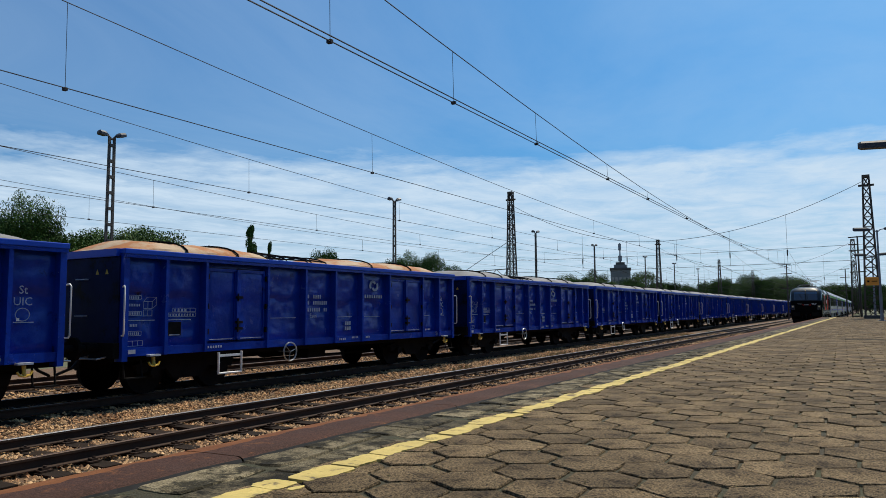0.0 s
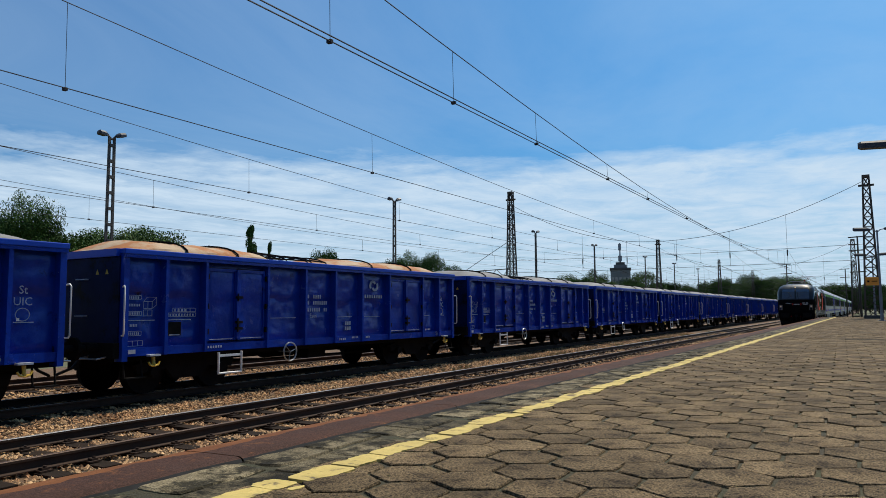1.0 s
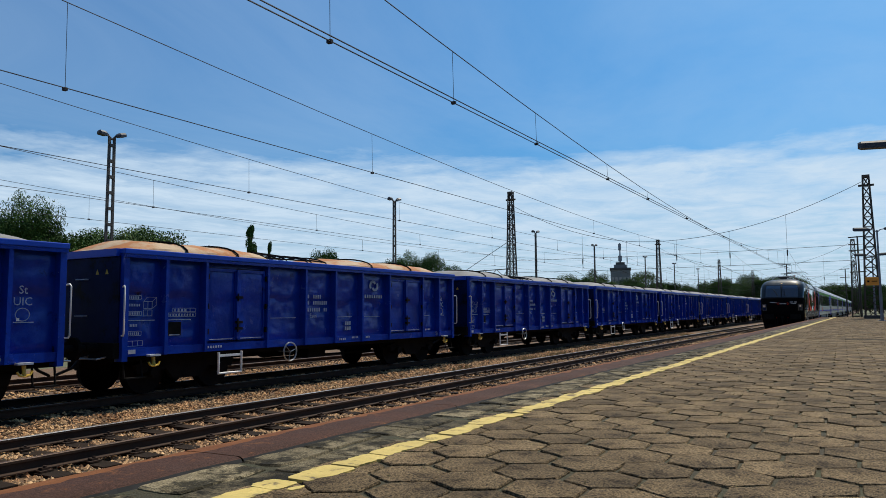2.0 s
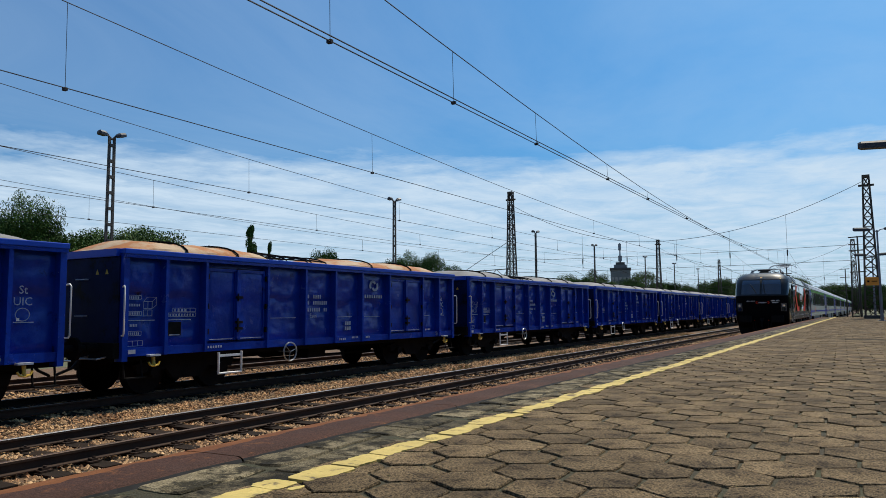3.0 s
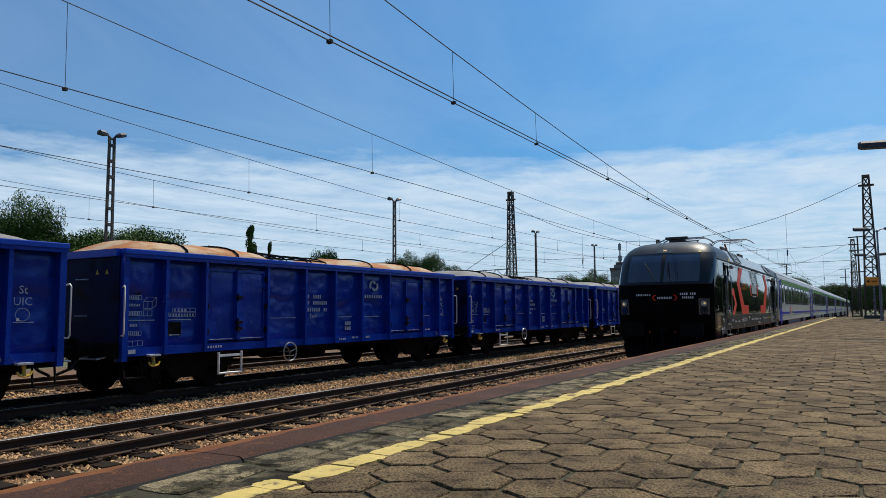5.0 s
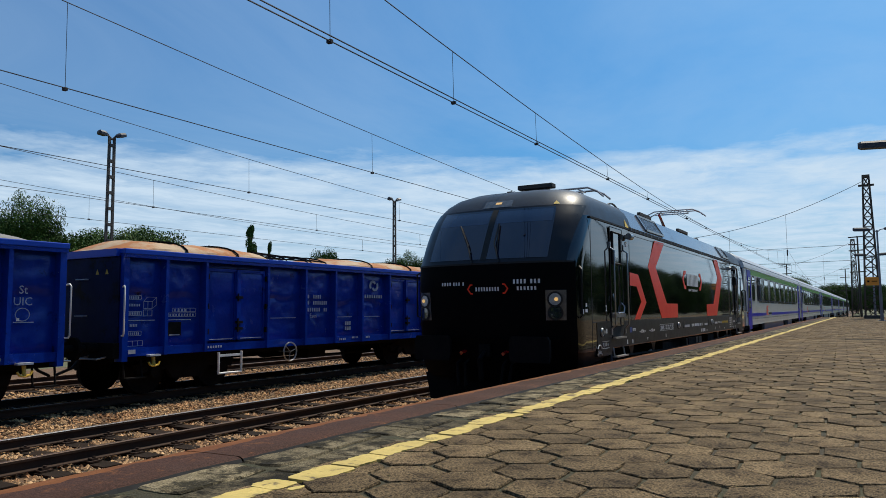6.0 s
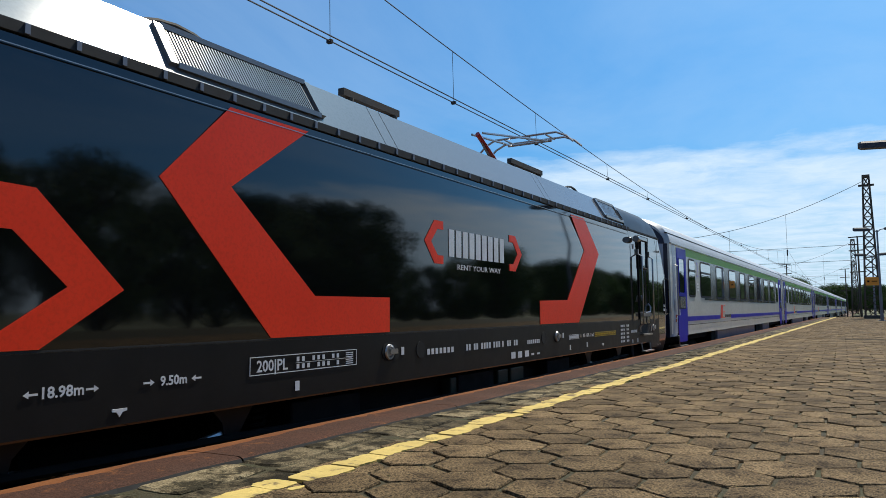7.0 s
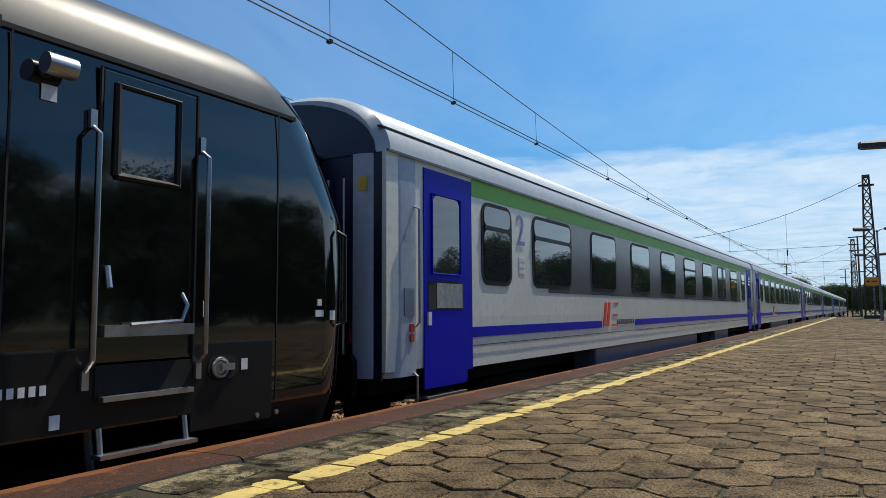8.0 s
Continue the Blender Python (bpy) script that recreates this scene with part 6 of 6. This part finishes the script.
for k in range(8):
    part("lacing", Geo().bar((-.3 - .7 * k, 0, -.35 if k % 2 else .35), (-1.0 - .7 * k, 0, .33 if k % 2 else -.36), .05, .05), M["mast"], boom)
part("stay", Geo().path([(-.2, 0, 3.2), (-5.4, 0, .3)], .03, 5), M["mast"], boom)
make_cross_span(-30.8, 11.6, .42, 11.05, 66, 7.0)
make_cross_span(-30.8, 11.6, -1.42, 11.0, 126, 7.0)
make_cross_span(-30.8, 11.6, -2.2, 11.0, 186, 7.0)
for y in (17.8, 38.0, 61.0, 77.6, 99.0, 116.4, 135.0):
    make_lamp_post(-26.0, y, 7.95)
make_platform_lamp(1.36, 26, 5.85, False)
make_platform_lamp(.80, 54, 5.85, True)
make_platform_lamp(.60, 73, 5.4, False)
make_signal_post(-.55, 92, 8.8)
make_signal_post(-3.1, 150, 8.0)
make_signal_post(-10.9, 128, 8.0, "slim steel mast between the tracks")


# ---- trees ----
def make_tree(name, height, width, seed, slim=False):
    """Tapered trunk, limbs, and a crown of many small leaves in clumps."""
    rng = random.Random(seed)
    t = thing(name, pose(0, 0, 0), "green leafy tree with an uneven crown", "tree", "trees behind the yard")
    tr = Geo().tube((0, 0, -.3), (.05, .02, height * .45), .035 * height * .6, 7, .02 * height * .6).tube((.05, .02, height * .45), (0, 0, height * .92), .02 * height * .6, 6, .02)
    clumps = []
    for k in range(60 if not slim else 40):
        u = rng.uniform(.22 if not slim else .12, .97)
        prof = math.sin(math.pi * min(1, (u - .1) / .95)) ** .7 if not slim else (1.05 - u) ** .6
        r = width * .5 * prof * math.sqrt(rng.uniform(.05, 1))
        a = rng.uniform(0, math.tau)
        c = Vector((r * math.cos(a), r * math.sin(a), height * u))
        clumps.append((c, rng.uniform(.07, .15) * width + .12))
        if k % 2 == 0:
            tr.tube((0, 0, max(.3, c.z - r * .8 - .5)), c, .010 * height, 5, .01)
    part("trunk", tr, M["bark"], t, "brown trunk and limbs", smooth=True)
    v, f = [], []
    for c, r in clumps:
        for _ in range(int(330 + 140 * rng.random())):
            d = Vector((rng.gauss(0, 1), rng.gauss(0, 1), rng.gauss(0, .8))).normalized()
            p = c + d * r * (.35 + .75 * rng.random() ** .6)
            s = rng.uniform(.055, .12) * (height / 9) ** .5
            q = Vector((rng.gauss(0, 1), rng.gauss(0, 1), rng.gauss(0, 1))).normalized()
            w = q.orthogonal().normalized()
            n = len(v)
            v += [tuple(p - q * s), tuple(p + w * s * .5), tuple(p + q * s), tuple(p - w * s * .5)]
            f.append((n, n + 1, n + 2, n + 3))
    me = bpy.data.meshes.new("crown")
    me.from_pydata(v, [], f)
    me.materials.append(M["leaf"])
    part("crown", me, None, t)
    return t


def plant_trees():
    rng = random.Random(21)
    kinds = [make_tree("tree", 8.5, 7.0, 1), make_tree("tree", 7.0, 6.5, 2), make_tree("tree", 9.5, 7.5, 3), make_tree("tree", 6.0, 6.0, 4)]
    slim = make_tree("slim_tree", 9.5, 2.6, 5, True)
    used = set()
    tall = {kinds[0]: 8.5, kinds[1]: 7.0, kinds[2]: 9.5, kinds[3]: 6.0, slim: 9.5}

    def plant(src, x, y, height, wide=1.0):
        m = pose(x, y, GROUND - .25, 0, 0, rng.uniform(0, 360))
        size = height / tall[src]
        if src in used:
            ob = copy_thing(src, m)
        else:
            ob = src
            used.add(src)
            ob.matrix_basis = m
        ob.scale = (size * wide, size * wide, size)

    def toward(px, dist, height, src=None, wide=1.0):
        a = YAW - math.atan((px - 784) / 1268.5)
        plant(src or rng.choice(kinds), -dist * math.sin(a), dist * math.cos(a), height, wide)
    # wood behind the yard
    for px, d, h in ((-130, 62, 10), (-85, 60, 9.5), (-40, 66, 9.6), (0, 64, 9.2), (40, 58, 9.4), (75, 66, 9.2), (105, 60, 8.6), (140, 64, 9.4), (175, 66, 9.2), (205, 60, 8.8), (235, 62, 9.2), (262, 62, 9.2), (290, 66, 8.8), (315, 68, 8.0)):
        toward(px, d, h - .8, None, .95)
        toward(px + 16, d + 7, h - 1.0, None, .9)
    toward(46, 57, 10.2, kinds[0], .62)
    toward(441, 80, 11.4, slim, .62)
    toward(476, 80, 9.7, slim, .35)
    toward(370, 84, 9.5, slim, .4)
    for px, d, h in ((575, 95, 9.6), (598, 100, 9.0), (560, 98, 8.8), (700, 100, 9.3), (718, 105, 10.6), (742, 104, 9.2), (763, 100, 10.0), (690, 104, 9.0), (800, 120, 9.2)):
        toward(px, d, h, None, .62)
    for px in range(850, 1300, 13):
        d = 150 + (px - 850) * .22 + rng.uniform(-10, 10)
        e = .040 if px < 1000 else (.040 if 1072 < px < 1124 else .054 if px < 1140 else .036)
        toward(px + rng.uniform(-6, 6), d, 2.0 + e * d * rng.uniform(.72, 1.06), None, .9)
    for px in range(1295, 1425, 7):
        toward(px + rng.uniform(-4, 4), 265 + rng.uniform(-15, 15), rng.uniform(10.2, 12.6), None, .9)
    for px in range(1440, 1570, 8):
        toward(px, 300 + rng.uniform(-25, 25), rng.uniform(8.5, 11), None, 1.1)
    # the wood on the other side of the platform
    for k in range(64):
        y = -24 + k * 3.6
        plant(rng.choice(kinds), 27 + rng.uniform(-3, 3), y, rng.uniform(9, 12) if y < 50 else rng.uniform(6, 8) if y < 64 else rng.uniform(7.0, 10), rng.uniform(.85, 1.1))
    for k in range(40):
        plant(rng.choice(kinds), 27 + rng.uniform(-3, 3), 208 + k * 6, rng.uniform(8, 11), 1.2)
    # unseen row behind the camera, added to darken what the train reflects
    for k in range(16):
        plant(rng.choice(kinds), -42 + k * 4.4, -30 + rng.uniform(-2, 2), rng.choice((8, 9, 10, 12)))


plant_trees()


def make_far_building():
    a = YAW - math.atan((1098 - 784) / 1268.5)
    d = 400
    t = thing("office_tower", pose(-d * math.sin(a), d * math.cos(a), GROUND, 0, 0, math.degrees(a)), "distant grey tower block with a stepped top and an antenna", "building")
    part("wall", Geo().box(-5.2, 5.2, -5, 5, 0, 23.0), M["facade"], t)
    part("parapet", Geo().box(-5.5, 5.5, -5.3, 5.3, 23.0, 24.2), M["concrete"], t)
    part("penthouse", Geo().box(-3.4, 3.4, -3, 3, 24.2, 26.0), M["facade"], t)
    part("penthouse", Geo().box(-2.4, 2.4, -2, 2, 26.0, 27.4), M["concrete"], t)
    part("antenna_mast", Geo().tube((0, 0, 27.4), (0, 0, 38), .45, 8, .3).tube((0, 0, 28), (0, 0, 31), 1.0, 10).tube((-.1, 0, 34), (-.1, 0, 37.5), .8, 8), M["galvanised"], t, "pale antenna mast")
    for k in range(6):
        for j in range(5):
            x = -4.2 + 2.1 * j
            part("window", Geo().box(x - .7, x + .7, -5.06, -5.0, 2 + k * 3.1, 3.8 + k * 3.1), M["glass"], t)


make_far_building()


# ---- weeds beside the tracks ----
def make_weeds():
    rng = random.Random(8)
    g = Geo()
    for _ in range(5200):
        y = rng.uniform(20, 78)
        x = rng.choice((rng.gauss(-11.6, .35), rng.gauss(-7.25, .25), rng.gauss(-12.0, .5)))
        if noise.noise((x * .5, y * .35, 4)) < .08:
            continue
        h = rng.uniform(.04, .16)
        for _b in range(3):
            a = rng.uniform(0, 6.28)
            dx, dy = h * .5 * math.cos(a), h * .5 * math.sin(a)
            bx, by = x + rng.uniform(-.05, .05), y + rng.uniform(-.05, .05)
            g.add([(bx - dy * .12, by + dx * .12, GROUND - .08), (bx + dy * .12, by - dx * .12, GROUND - .08), (bx + dx, by + dy, GROUND - .06 + h)], [(0, 1, 2)])
    for _ in range(6000):
        x, y = rng.uniform(-4, 6), rng.uniform(PLATFORM_END + 1, 130)
        h = rng.uniform(.2, .6)
        a = rng.uniform(0, 6.28)
        dx, dy = h * .4 * math.cos(a), h * .4 * math.sin(a)
        g.add([(x - dy * .3, y + dx * .3, GROUND - .25), (x + dy * .3, y - dx * .3, GROUND - .25), (x + dx, y + dy, GROUND - .25 + h)], [(0, 1, 2)])
    me = bpy.data.meshes.new("weeds")
    me.from_pydata(g.v, [], g.f)
    me.materials.append(M["grass"])
    tagged(new("weeds", me), "yellow-green weeds between the tracks", "weeds", kind="stuff")


make_weeds()
make_platform()


# ---- the train passes ----
def motions():
    rows = ((0.0, 91.60), (3.0, 55.60), (5.0, 31.68), (6.0, 19.76), (6.5, 13.67), (7.0, 7.72), (7.5, 1.84), (8.0, -4.0))
    for k, ob in enumerate((loco, *coaches)):
        gap = ob.location.y - LOCO_Y0
        walk(ob, [(t, pose(TRACK_1, y + gap, RAIL_Z)) for t, y in rows])


motions()
